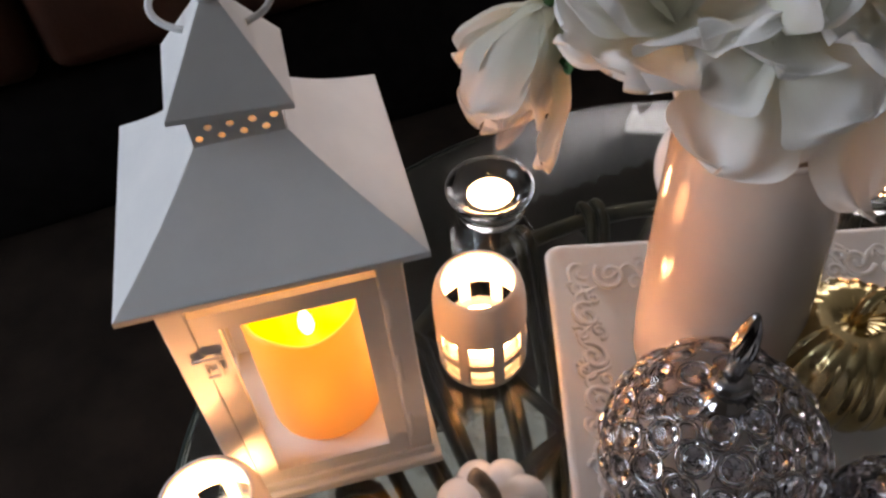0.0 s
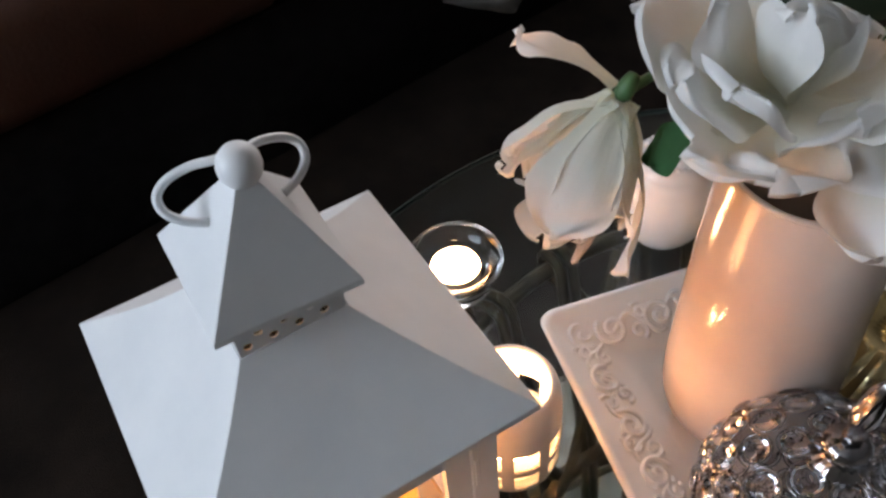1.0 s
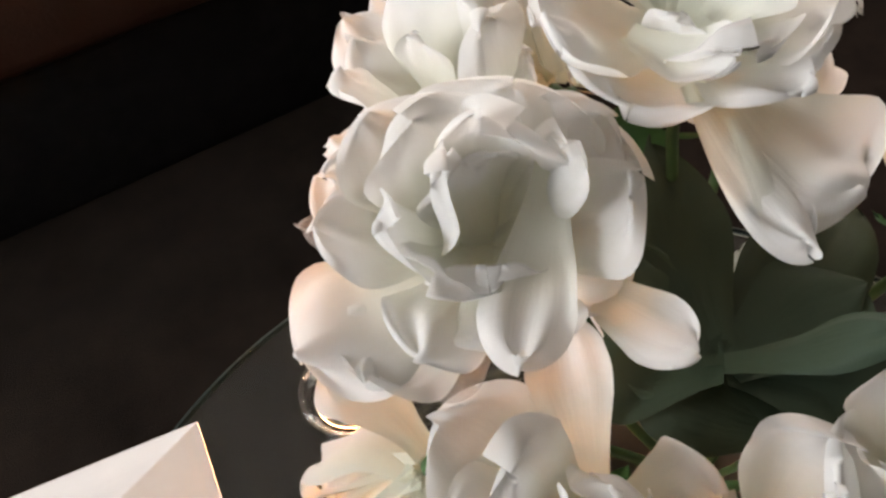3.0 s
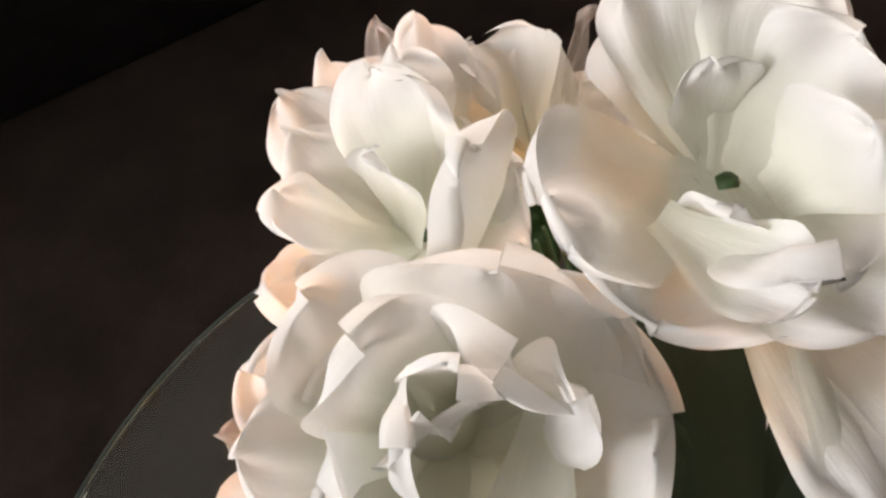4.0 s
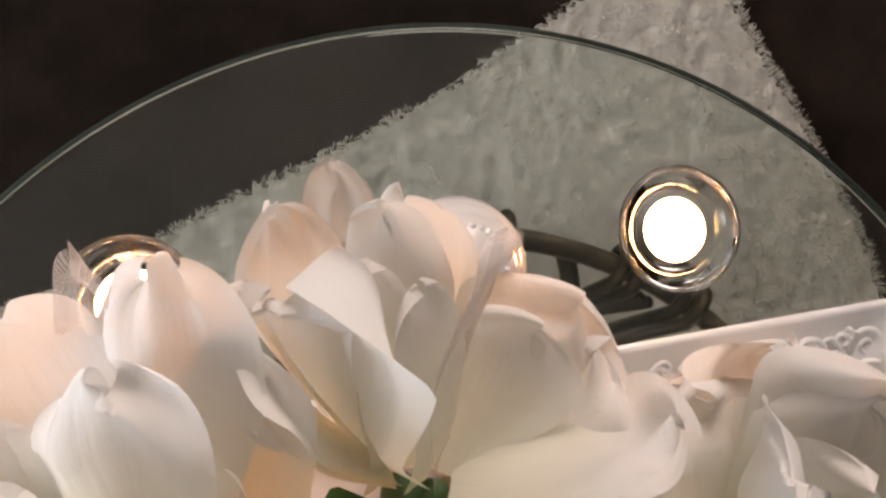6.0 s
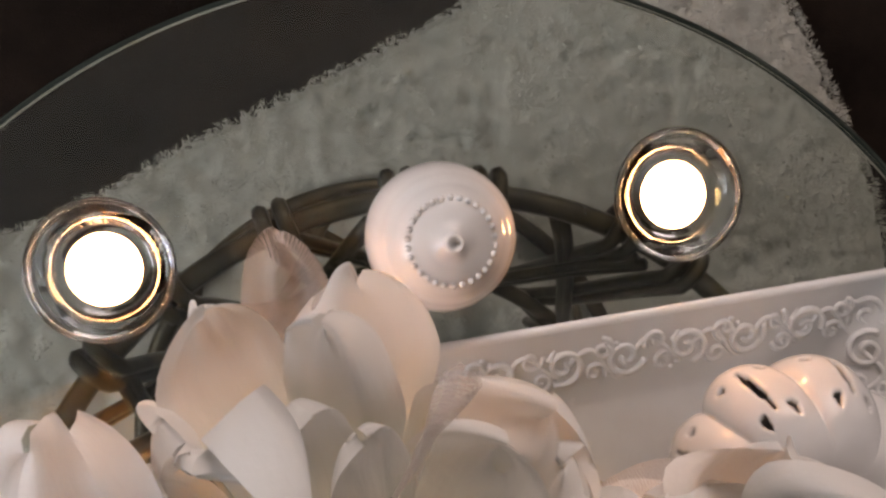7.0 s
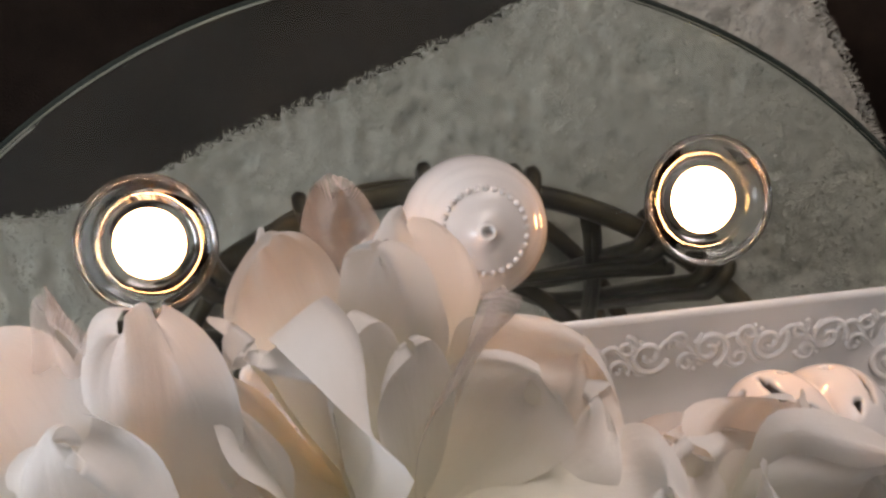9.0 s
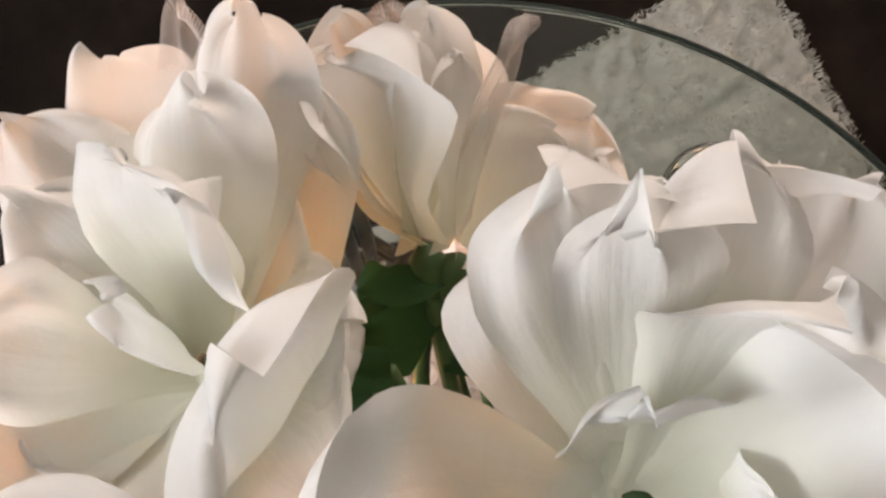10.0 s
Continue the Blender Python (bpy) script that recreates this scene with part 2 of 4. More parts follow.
def plate(outline, holes, thick):
    """A flat plate in xz with round holes through it, thick along y."""
    bm = bmesh.new()
    loops = []
    for loop in [outline, *holes]:
        vs = [bm.verts.new((x, 0, z)) for x, z in loop]
        loops += [bm.edges.new((vs[i], vs[(i + 1) % len(vs)])) for i in range(len(vs))]
    bmesh.ops.triangle_fill(bm, edges=loops, use_beauty=True, use_dissolve=False)
    out = bmesh.ops.extrude_face_region(bm, geom=bm.faces[:])
    bmesh.ops.translate(bm, verts=[v for v in out["geom"] if isinstance(v, bmesh.types.BMVert)], vec=(0, thick, 0))
    bmesh.ops.recalc_face_normals(bm, faces=bm.faces)
    return bm


def circle(x, z, r, n=14):
    return [(x + r * math.cos(2 * math.pi * k / n), z + r * math.sin(2 * math.pi * k / n)) for k in range(n)]


def axis_pose(base, axis, spin=0.0):
    q = Vector(axis).normalized().to_track_quat("Z", "Y")
    return Matrix.Translation(base) @ q.to_matrix().to_4x4() @ pose(0, 0, 0, 0, 0, spin)


# ---- the room ----
def slab(name, lo, hi, mat, kind="structure", label="", category=""):
    size = [b - a for a, b in zip(lo, hi)]
    bm = box(size, [(a + b) / 2 for a, b in zip(lo, hi)])
    ob = part(name, bm, mat, smooth=False, m=ROOM)
    return tagged(ob, label, category, "", kind)


slab("floor", (-3.2, -3.2, -0.1), (4.2, 3.2, 0.0), CARPET, label="dark brown short-pile carpet floor", category="floor")
slab("ceiling", (-3.2, -3.2, 2.5), (4.2, 3.2, 2.6), CEILING, label="pale painted ceiling", category="ceiling")
slab("wall_south", (-3.2, -3.3, 0.0), (4.2, -3.2, 2.5), WALL, label="beige painted wall", category="wall")
slab("wall_east", (4.2, -3.2, 0.0), (4.3, 3.2, 2.5), WALL, label="beige painted wall", category="wall")


def wall_with_window(name, m, length, opening, thick=0.12):
    """A wall along x of its own frame, with a window opening through it: (left, right, sill, head)."""
    x0, x1, z0, z1 = opening
    bm = bmesh.new()
    for lo, hi in (((-length / 2, 0, 0), (x0, thick, 2.5)), ((x1, 0, 0), (length / 2, thick, 2.5)),
                   ((x0, 0, 0), (x1, thick, z0)), ((x0, 0, z1), (x1, thick, 2.5))):
        box([b - a for a, b in zip(lo, hi)], [(a + b) / 2 for a, b in zip(lo, hi)], into=bm)
    tagged(part(name, bm, WALL, smooth=False, m=m), "beige painted wall with a window opening", "wall", "", "structure")


def window(name, m, opening):
    x0, x1, z0, z1 = opening
    win = thing(name, m, "white framed window behind a sheer white curtain", "window", "", "structure")
    w, h = x1 - x0, z1 - z0
    cx, cz = (x0 + x1) / 2, (z0 + z1) / 2
    bm = bmesh.new()
    for size, c in (((w, 0.06, 0.05), (cx, 0.05, z0 + 0.025)), ((w, 0.06, 0.05), (cx, 0.05, z1 - 0.025)),
                    ((0.05, 0.06, h - 0.1), (x0 + 0.025, 0.05, cz)), ((0.05, 0.06, h - 0.1), (x1 - 0.025, 0.05, cz)),
                    ((0.04, 0.05, h - 0.1), (cx, 0.05, cz))):
        box(size, c, 0.004, 1, into=bm)
    part("window_frame", bm, TRIM, win, smooth=False)
    for k in (-1, 1):
        pane = part("pane", box((w / 2 - 0.075, 0.006, h - 0.104), (cx + k * (w / 4 - 0.002), 0.06, cz)), PANE_GLASS, win, smooth=False)
        pane.visible_shadow = False
    part("window_sill", box((w + 0.1, 0.12, 0.03), (cx, -0.061, z0 - 0.02), 0.006), TRIM, win, smooth=False)


NORTH = ROOM @ Matrix.Translation((0.5, 2.2, 0))
WEST = ROOM @ pose(-2.1, 0, 0, 0, 0, 90)
wall_with_window("wall_north", NORTH, 7.4, (0.6, 2.0, 0.95, 1.95))
window("window_1", NORTH, (0.6, 2.0, 0.95, 1.95))
wall_with_window("wall_west", WEST, 6.4, (0.2, 1.6, 0.95, 2.15))
window("window_2", WEST, (0.2, 1.6, 0.95, 2.15))
for name, m, c, size in (("backdrop", NORTH, (0.55, 0.6, 1.6), (5, 0.02, 3.2)), ("backdrop", WEST, (0.1, 0.6, 1.6), (4, 0.02, 3.2))):
    tagged(part(name, box(size, c), SKY_GLOW, smooth=False, m=m), "bright pale sky outside the window", "sky", "", "structure")


def curtain(m, x0, x1, z0, z1):
    bm = bmesh.new()
    uvl = bm.loops.layers.uv.new("UVMap")
    cols = []
    n = 150
    for k in range(n + 1):
        x = x0 + (x1 - x0) * k / n
        y = -0.02 + 0.022 * math.sin(k * 0.83 + 0.6 * math.sin(k * 0.21)) + 0.008 * math.sin(k * 2.1)
        cols.append([bm.verts.new((x, y * f, z)) for z, f in ((z0, 1.2), ((z0 + z1) / 2, 1.0), (z1, 0.7))])
    for k in range(n):
        for j in range(2):
            f = bm.faces.new((cols[k][j], cols[k + 1][j], cols[k + 1][j + 1], cols[k][j + 1]))
            for lp, (u, v) in zip(f.loops, ((k / n, j / 2), ((k + 1) / n, j / 2), ((k + 1) / n, j / 2 + 0.5), (k / n, j / 2 + 0.5))):
                lp[uvl].uv = (u, v)
    ob = part("sheer_curtain", bm, CURTAIN, m=m)
    ob.visible_shadow = False
    tagged(ob, "sheer white gathered curtain before the bright window", "curtain")


curtain(NORTH @ Matrix.Translation((0, -0.14, 0)), 0.5, 2.15, 0.3, 2.1)


# ---- sofa ----
def sofa():
    so = thing("sofa", ROOM @ Matrix.Translation((0.3, 1.18, 0)), "dark brown leather sofa with a near-black base", "sofa")
    # near-black block below the seat cushions
    part("base", box((3.1, 0.84, 0.262), (0, 0.44, 0.131), 0.008), SOFA_BASE, so, "near-black base block")
    for k in (-2, -1, 0, 1, 2):
        bm = box((0.612, 0.62, 0.17), (k * 0.62, 0.292, 0.36), 0.035, 4)
        part("seat_cushion", bm, LEATHER, so)
        part("back_cushion", box((0.61, 0.2, 0.42), (k * 0.62, 0.70, 0.63), 0.06, 4), LEATHER, so)
    part("backrest", box((3.1, 0.12, 0.5), (0, 0.865, 0.52), 0.03, 3), LEATHER, so)
    return so


sofa()


def throw_cloth():
    """A white cloth whose corner hangs down before the sofa's end."""
    m = ROOM @ Matrix.Translation((1.02, 1.145, 0.0))
    bm = bmesh.new()
    n = 16
    grid = []
    for i in range(n + 1):
        row = []
        for j in range(n + 1):
            u, v = i / n - 0.5, j / n
            wob = 0.006 * math.sin(9 * u + 4 * v) + 0.004 * math.sin(21 * u)
            a = u * 0.30
            row.append(bm.verts.new((a, -0.004 + wob, 0.085 + v * 0.42 + abs(u) * 0.17)))
        grid.append(row)
    for i in range(n):
        for j in range(n):
            bm.faces.new((grid[i][j], grid[i + 1][j], grid[i + 1][j + 1], grid[i][j + 1]))
    bmesh.ops.solidify(bm, geom=bm.faces[:], thickness=0.004)
    ob = part("throw_blanket", bm, THROW, m=m)
    tagged(ob, "white cloth throw with one corner hanging down", "blanket")


throw_cloth()


# ---- fleece rug ----
def fleece_outline():
    """The hide's outline on the floor, with a ragged edge."""
    corners = [Vector(p) for p in ((0.755, 0.935), (0.853, 0.73), (0.93, 0.50), (0.90, 0.10), (0.62, -0.18), (0.10, -0.22),
                                   (-0.12, 0.05), (-0.10, 0.34), (-0.17, 0.60), (0.02, 0.628), (0.14, 0.672), (0.30, 0.725), (0.46, 0.785), (0.61, 0.862))]
    pts = []
    for i, a in enumerate(corners):
        b = corners[(i + 1) % len(corners)]
        steps = max(2, int((b - a).length / 0.012))
        for k in range(steps):
            p = a.lerp(b, k / steps)
            nrm = Vector(((b - a).y, -(b - a).x)).normalized()
            q = noise.noise(Vector((p.x * 22, p.y * 22, 0.3))) * 0.008 + noise.noise(Vector((p.x * 70, p.y * 70, 5))) * 0.003
            pts.append(p + nrm * q)
    return pts


def inside(p, poly):
    ok = False
    j = len(poly) - 1
    for i in range(len(poly)):
        a, b = poly[i], poly[j]
        if (a.y > p[1]) != (b.y > p[1]) and p[0] < (b.x - a.x) * (p[1] - a.y) / (b.y - a.y) + a.x:
            ok = not ok
        j = i
    return ok


def rug():
    poly = fleece_outline()
    ob = thing("sheepskin_rug", Matrix(), "cream fluffy sheepskin rug on the dark carpet", "rug")
    # the hide, swelling into woolly clumps
    step = 0.006
    xs, ys = np.arange(-0.2, 0.97, step), np.arange(-0.26, 0.97, step)
    rough = poly[::5]
    bm = bmesh.new()
    made = {}
    high = {}
    keep = set()
    for i, x in enumerate(xs):
        for j, y in enumerate(ys):
            if inside((x, y), rough):
                keep.add((i, j))

    def lift(x, y):
        c = abs(noise.noise(Vector((x * 30, y * 30, 2)))) + 0.6 * abs(noise.noise(Vector((x * 75, y * 75, 7))))
        return 0.022 - 0.008 * min(1.0, c * 1.15)

    def vert(i, j):
        if (i, j) not in made:
            x, y = float(xs[i]), float(ys[j])
            rim = all((i + a, j + b) in keep for a in (-1, 0, 1) for b in (-1, 0, 1))
            z = lift(x, y) if rim else 0.0015
            jit = 0.0022
            made[(i, j)] = bm.verts.new((x + jit * noise.noise(Vector((x * 300, y * 300, 1))), y + jit * noise.noise(Vector((x * 300, y * 300, 3))), z))
        return made[(i, j)]
    for i, j in sorted(keep):
        if {(i + 1, j), (i, j + 1), (i + 1, j + 1)} <= keep:
            bm.faces.new((vert(i, j), vert(i + 1, j), vert(i + 1, j + 1), vert(i, j + 1)))
    part("hide", bm, FLEECE, ob)
    rng = random.Random(5)
    verts, faces = [], []
    while len(faces) < 200000:
        x, y = rng.uniform(-0.2, 0.95), rng.uniform(-0.22, 0.95)
        if y < 0.40 and rng.random() < 0.8:
            continue
        if not inside((x, y), rough):
            continue
        g = Vector((x * 34, y * 34, 1.7))
        ang = 5.0 * noise.noise(g * 0.5) + 3.0 * noise.noise(g * 1.5) + rng.uniform(-1.4, 1.4)
        base = Vector((x, y, lift(x, y) - 0.005))
        h, lean = rng.uniform(0.006, 0.009), rng.uniform(0.003, 0.007)
        d = Vector((math.cos(ang), math.sin(ang), 0))
        w = Vector((-d.y, d.x, 0)) * rng.uniform(0.0003, 0.0006)
        mid = base + d * lean * 0.5 + Vector((0, 0, h))
        tip = base + d * lean * 1.2 + Vector((0, 0, h * 0.85))
        k = len(verts)
        verts += [base - w, base + w, mid + w, mid - w, tip]
        faces += [(k, k + 1, k + 2, k + 3), (k + 3, k + 2, k + 4)]
    me = bpy.data.meshes.new("fleece")
    me.from_pydata(verts, [], faces)
    me.materials.append(FLEECE)
    wool = new("fleece", me)
    wool.parent = ob
    tagged(wool, "soft curly cream wool pile", "", "", "stuff")


def fleece_material():
    mat, nodes, links, p = material("wool_pile", (0.6, 0.56, 0.48), 0.9)
    geo = nodes.new("ShaderNodeNewGeometry")
    big = coords(nodes, links, 12.0)
    mixv = nodes.new("ShaderNodeMath")
    mixv.operation = "MULTIPLY_ADD"
    mixv.inputs[1].default_value = 0.25
    links.new(geo.outputs["Random Per Island"], mixv.inputs[0])
    links.new(big.outputs[0], mixv.inputs[2])
    c = ramp(nodes, links, mixv.outputs[0], [(0.35, (0.45, 0.425, 0.365)), (0.95, (0.565, 0.54, 0.48))])
    links.new(c.outputs[0], p.inputs["Base Color"])
    p.inputs["Sheen Weight"].default_value = 0.3
    bump(nodes, links, p, coords(nodes, links, 330.0).outputs[0], 0.3, 0.003)
    return mat


FLEECE = fleece_material()
rug()


# ---- glass table ----
def coffee_table():
    tb = thing("coffee_table", Matrix.Translation(TABLE), "round glass coffee table on a dark bronze caged base", "table")
    R, t = 0.3738, 0.010
    prof = [(0.0, TOP - t), (R - 0.004, TOP - t), (R - 0.0012, TOP - t + 0.0012), (R, TOP - t + 0.004), (R, TOP - 0.004),
            (R - 0.0012, TOP - 0.0012), (R - 0.004, TOP), (0.0, TOP)]
    top = part("glass_top", lathe(prof, 180), TABLE_GLASS, tb, "clear greenish round glass top", smooth=False)
    top.visible_shadow = False
    part("glass_edge", lathe([(R - 0.0028, TOP - t - 0.0003), (R + 0.0004, TOP - t + 0.002), (R + 0.0008, TOP - t / 2), (R + 0.0004, TOP - 0.002), (R - 0.0028, TOP + 0.0003)], 180), EDGE_GLASS, tb, "dark polished edge of the glass")
    zr = 0.425
    ring = lambda r, z, n=96: [(r * math.cos(2 * math.pi * k / n), r * math.sin(2 * math.pi * k / n), z) for k in range(n)]
    for r, z, rad in ((0.250, zr, 0.0068), (0.252, 0.030, 0.009), (0.184, 0.21, 0.007)):
        part("hoop", tube(ring(r, z), rad, 8, True), BRONZE, tb)
    n = 9

    def rod(turn, lean, off):
        pts = []
        for i in range(15):
            s = i / 14
            a = turn + lean * (s - 0.5) * 1.0
            r = 0.245 - 0.062 * math.sin(math.pi * s) + off
            pts.append((r * math.cos(a), r * math.sin(a), 0.03 + (zr - 0.03) * s))
        return pts

    # pairs of slanting rods that cross each other
    def pair(lean, off):
        bm = bmesh.new()
        for d in (-0.012, 0.012):
            one = tube([Matrix.Rotation(d, 3, "Z") @ Vector(p) for p in rod(0, lean, off)], 0.0042, 6)
            me = bpy.data.meshes.new("rod")
            one.to_mesh(me)
            one.free()
            bm.from_mesh(me)
            bpy.data.meshes.remove(me)
        return bm
    for lean, off in ((0.95, 0.006), (-0.95, -0.006)):
        first = part("rod", pair(lean, off), BRONZE, tb)
        for k in range(1, n):
            again(first, tb, pose(0, 0, 0, 0, 0, 360 * k / n))
    # paired uprights that hook over the top hoop and run down inside it
    def upright():
        bm = bmesh.new()
        for d in (-0.0058, 0.0058):
            pts = [(0.250 + 0.0128 * math.cos(a), d, zr + 0.0118 * math.sin(a)) for a in (math.radians(-50 + 28 * k) for k in range(8))]
            pts += [(0.237 - 0.058 * math.sin(math.pi * k / 24), d * (1 - 0.01 * k), zr - 0.012 - (zr - 0.045) * k / 12 * 0.98) for k in range(1, 13)]
            one = tube(pts, 0.0049, 7)
            me = bpy.data.meshes.new("upright")
            one.to_mesh(me)
            one.free()
            bm.from_mesh(me)
            bpy.data.meshes.remove(me)
        return bm
    first = part("upright", upright(), BRONZE, tb)
    for k in range(1, 24):
        again(first, tb, pose(0, 0, 0, 0, 0, 360 * k / 24 + 2.6 * math.sin(k * 2.7)))
    # pads under the glass
    pad = part("glass_pad", lathe([(0, zr + 0.0055), (0.008, zr + 0.0055), (0.008, TOP - t - 0.0004), (0, TOP - t - 0.0004)], 14), CLEAR_GLASS, tb, m=Matrix.Translation((0.25, 0, 0)))
    for k in (1, 2, 3):
        again(pad, tb, pose(0, 0, 0, 0, 0, 90 * k) @ Matrix.Translation((0.25, 0, 0)))


coffee_table()


# ---- lantern ----
def pyramid(h0, z0, h1, z1, lip, sag=0.0, steps=6):
    """A square roof from half-width h0 at z0 to h1 at z1, with a small upright lip below."""
    bm = bmesh.new()
    levels = [(h0 - 0.0016, z0 - lip), (h0, z0 - lip), (h0, z0)]
    for k in range(1, steps + 1):
        s = k / steps
        levels.append((h0 + (h1 - h0) * s - sag * math.sin(math.pi * s), z0 + (z1 - z0) * s))
    inner = [(max(h - 0.0016, 0.001), z - 0.0010) for h, z in levels[2:]][::-1]
    loop = levels[1:] + inner
    rings = [[bm.verts.new((sx * h, sy * h, z)) for sx, sy in ((-1, -1), (1, -1), (1, 1), (-1, 1))] for h, z in loop]
    for a, b in zip(rings, rings[1:] + rings[:1]):
        for k in range(4):
            bm.faces.new((a[k], a[(k + 1) % 4], b[(k + 1) % 4], b[k]))
    bmesh.ops.recalc_face_normals(bm, faces=bm.faces)
    ed = [e for e in bm.edges if e.calc_face_angle(0) > 0.5 and min(v.co.z for v in e.verts) >= z0 - 1e-5 and max(abs(v.co.x) for v in e.verts) > h1 * 1.05 and e.calc_face_angle_signed(0) > 0]
    bmesh.ops.bevel(bm, geom=ed, offset=0.0005, segments=2, affect="EDGES", profile=0.5)
    return bm


def smooth_line(points, steps):
    """A finer line through the points."""
    p = [Vector(q) for q in points]
    out = []
    for i in range(len(p) - 1):
        a, b, c, d = p[max(i - 1, 0)], p[i], p[i + 1], p[min(i + 2, len(p) - 1)]
        for k in range(steps):
            t = k / steps
            out.append(0.5 * (2 * b + (c - a) * t + (2 * a - 5 * b + 4 * c - d) * t * t + (3 * b - a - 3 * c + d) * t ** 3))
    return out + [p[-1]]


def lantern():
    la = thing("lantern", pose(0.0596, 0.4157, TOP, 0, 0, 13.1), "white lacquered metal lantern with a peaked roof", "lantern")
    bm = box((0.134, 0.134, 0.008), (0, 0, 0.004), 0.0015)
    box((0.126, 0.126, 0.008), (0, 0, 0.0118), 0.0012, 2, into=bm)
    part("base", bm, WHITE_METAL, la, smooth=False)
    post = part("post", box((0.014, 0.014, 0.1832), (0, 0, 0.1078), 0.001), WHITE_METAL, la, smooth=False, m=Matrix.Translation((-0.055, -0.055, 0)))
    for x, y in ((1, -1), (1, 1), (-1, 1)):
        again(post, la, Matrix.Translation((0.055 * x, 0.055 * y, 0)))
    part("top_frame", frame_ring(0.064, 0.048, 0.1995, 0.2065), WHITE_METAL, la, smooth=False)

    def panel(w0, w1, z0, z1, s0, thick):
        """A frame with an opening in it, in the plane y = 0."""
        b = plate([(w0, z0), (w1, z0), (w1, z1), (w0, z1)], [[(w0 + s0, z0 + s0), (w1 - s0, z0 + s0), (w1 - s0, z1 - s0), (w0 + s0, z1 - s0)]], thick)
        bmesh.ops.translate(b, verts=b.verts, vec=(0, -thick / 2, 0))
        return b
    for k in range(4):
        turn = pose(0, 0, 0, 0, 0, 90 * k)
        if k == 0:
            door = part("door", panel(-0.0478, 0.0478, 0.0162, 0.1852, 0.0125, 0.005), WHITE_METAL, la, smooth=False, m=turn @ Matrix.Translation((0, -0.0588, 0)))
            pane = part("pane", box((0.0724, 0.0014, 0.1456), (0, 0.0008, 0.1007)), PANE_GLASS, door, smooth=False)
            pane.visible_shadow = False
            for z in (0.045, 0.105, 0.155):
                hb = bmesh.new()
                box((0.0035, 0.0045, 0.026), (0.0508, -0.0014, z), 0.0008, 1, into=hb)
                part("hinge", hb, WHITE_METAL, door, smooth=False)
            for z in (0.0852, 0.1261):
                part("rivet", lathe([(0, 0.0), (0.0011, 0.0003), (0.0015, 0.0014), (0, 0.0015)], 10), BRONZE, door, m=pose(0.0535, 0.001, z, 90, 0, 0))
            lb = box((0.016, 0.0022, 0.0026), (-0.0465, -0.0046, 0.1535), 0.0006, 1)
            box((0.0022, 0.0022, 0.016), (-0.0415, -0.0048, 0.1465), 0.0006, 1, into=lb)
            box((0.0085, 0.0022, 0.0022), (-0.0452, -0.0048, 0.1392), 0.0006, 1, into=lb)
            part("latch", lb, WHITE_METAL, door, smooth=False)
        else:
            side = part("side_frame", panel(-0.0478, 0.0478, 0.0162, 0.1852, 0.0095, 0.004), WHITE_METAL, la, smooth=False, m=turn @ Matrix.Translation((0, -0.0585, 0)))
            pane = part("pane", box((0.0780, 0.0014, 0.1510), (0, 0.0012, 0.1007)), PANE_GLASS, side, smooth=False)
            pane.visible_shadow = False
    part("roof", pyramid(0.0752, 0.2095, 0.0225, 0.2575, 0.0035, 0.0030), WHITE_METAL, la, smooth=False)
    # perforated neck between roof and cap
    holes = [circle(x, z, 0.0019) for x, z in ((-0.0180, 0.2612), (-0.0128, 0.2668), (-0.0076, 0.2612), (-0.0024, 0.2668), (0.0028, 0.2612), (0.0080, 0.2668), (0.0132, 0.2612), (0.0180, 0.2668))]
    neck = part("neck", plate([(-0.0218, 0.254), (0.0218, 0.254), (0.0218, 0.2825), (-0.0218, 0.2825)], holes, 0.0008), WHITE_METAL, la, "neck with round vent holes", smooth=False, m=Matrix.Translation((0, -0.0218, 0)))
    for k in (1, 2, 3):
        again(neck, la, pose(0, 0, 0, 0, 0, 90 * k) @ Matrix.Translation((0, -0.0218, 0)))
    tilt = Matrix.Translation((0, 0, 0.2795)) @ pose(0, 0, 0, 4, 4, 0)
    cap = part("cap", pyramid(0.0288, 0.0, 0.0035, 0.0425, 0.003, 0.0), WHITE_METAL, la, smooth=False, m=tilt)
    part("knob", lathe([(0, 0.037), (0.0035, 0.0375), (0.004, 0.0405), (0.0060, 0.0415), (0.0075, 0.0440), (0.0079, 0.0470), (0.0074, 0.0502), (0.0056, 0.0530), (0.0030, 0.0545), (0, 0.0549)], 28), WHITE_METAL, cap)
    half = [(0.0138, 0.002, 0.0245), (0.0212, 0.005, 0.0262), (0.0262, 0.009, 0.0295), (0.0264, 0.0130, 0.0338), (0.0215, 0.0145, 0.0380), (0.0130, 0.0135, 0.0412), (0.0055, 0.0105, 0.0430)]
    ringpts = smooth_line([(-x, y, z) for x, y, z in half] + half[::-1], 4)
    part("handle", tube(ringpts, 0.0017, 10), WHITE_METAL, cap, "curved wire carrying handle")
    return la


def frame_ring(h1, h0, z0, z1):
    bm = bmesh.new()
    d = (h1 - h0)
    for size, c in (((2 * h1, d, z1 - z0), (0, -(h1 + h0) / 2, (z0 + z1) / 2)), ((2 * h1, d, z1 - z0), (0, (h1 + h0) / 2, (z0 + z1) / 2)),
                    ((d, 2 * h0, z1 - z0), (-(h1 + h0) / 2, 0, (z0 + z1) / 2)), ((d, 2 * h0, z1 - z0), ((h1 + h0) / 2, 0, (z0 + z1) / 2))):
        box(size, c, 0.0006, 1, into=bm)
    return bm


lantern()


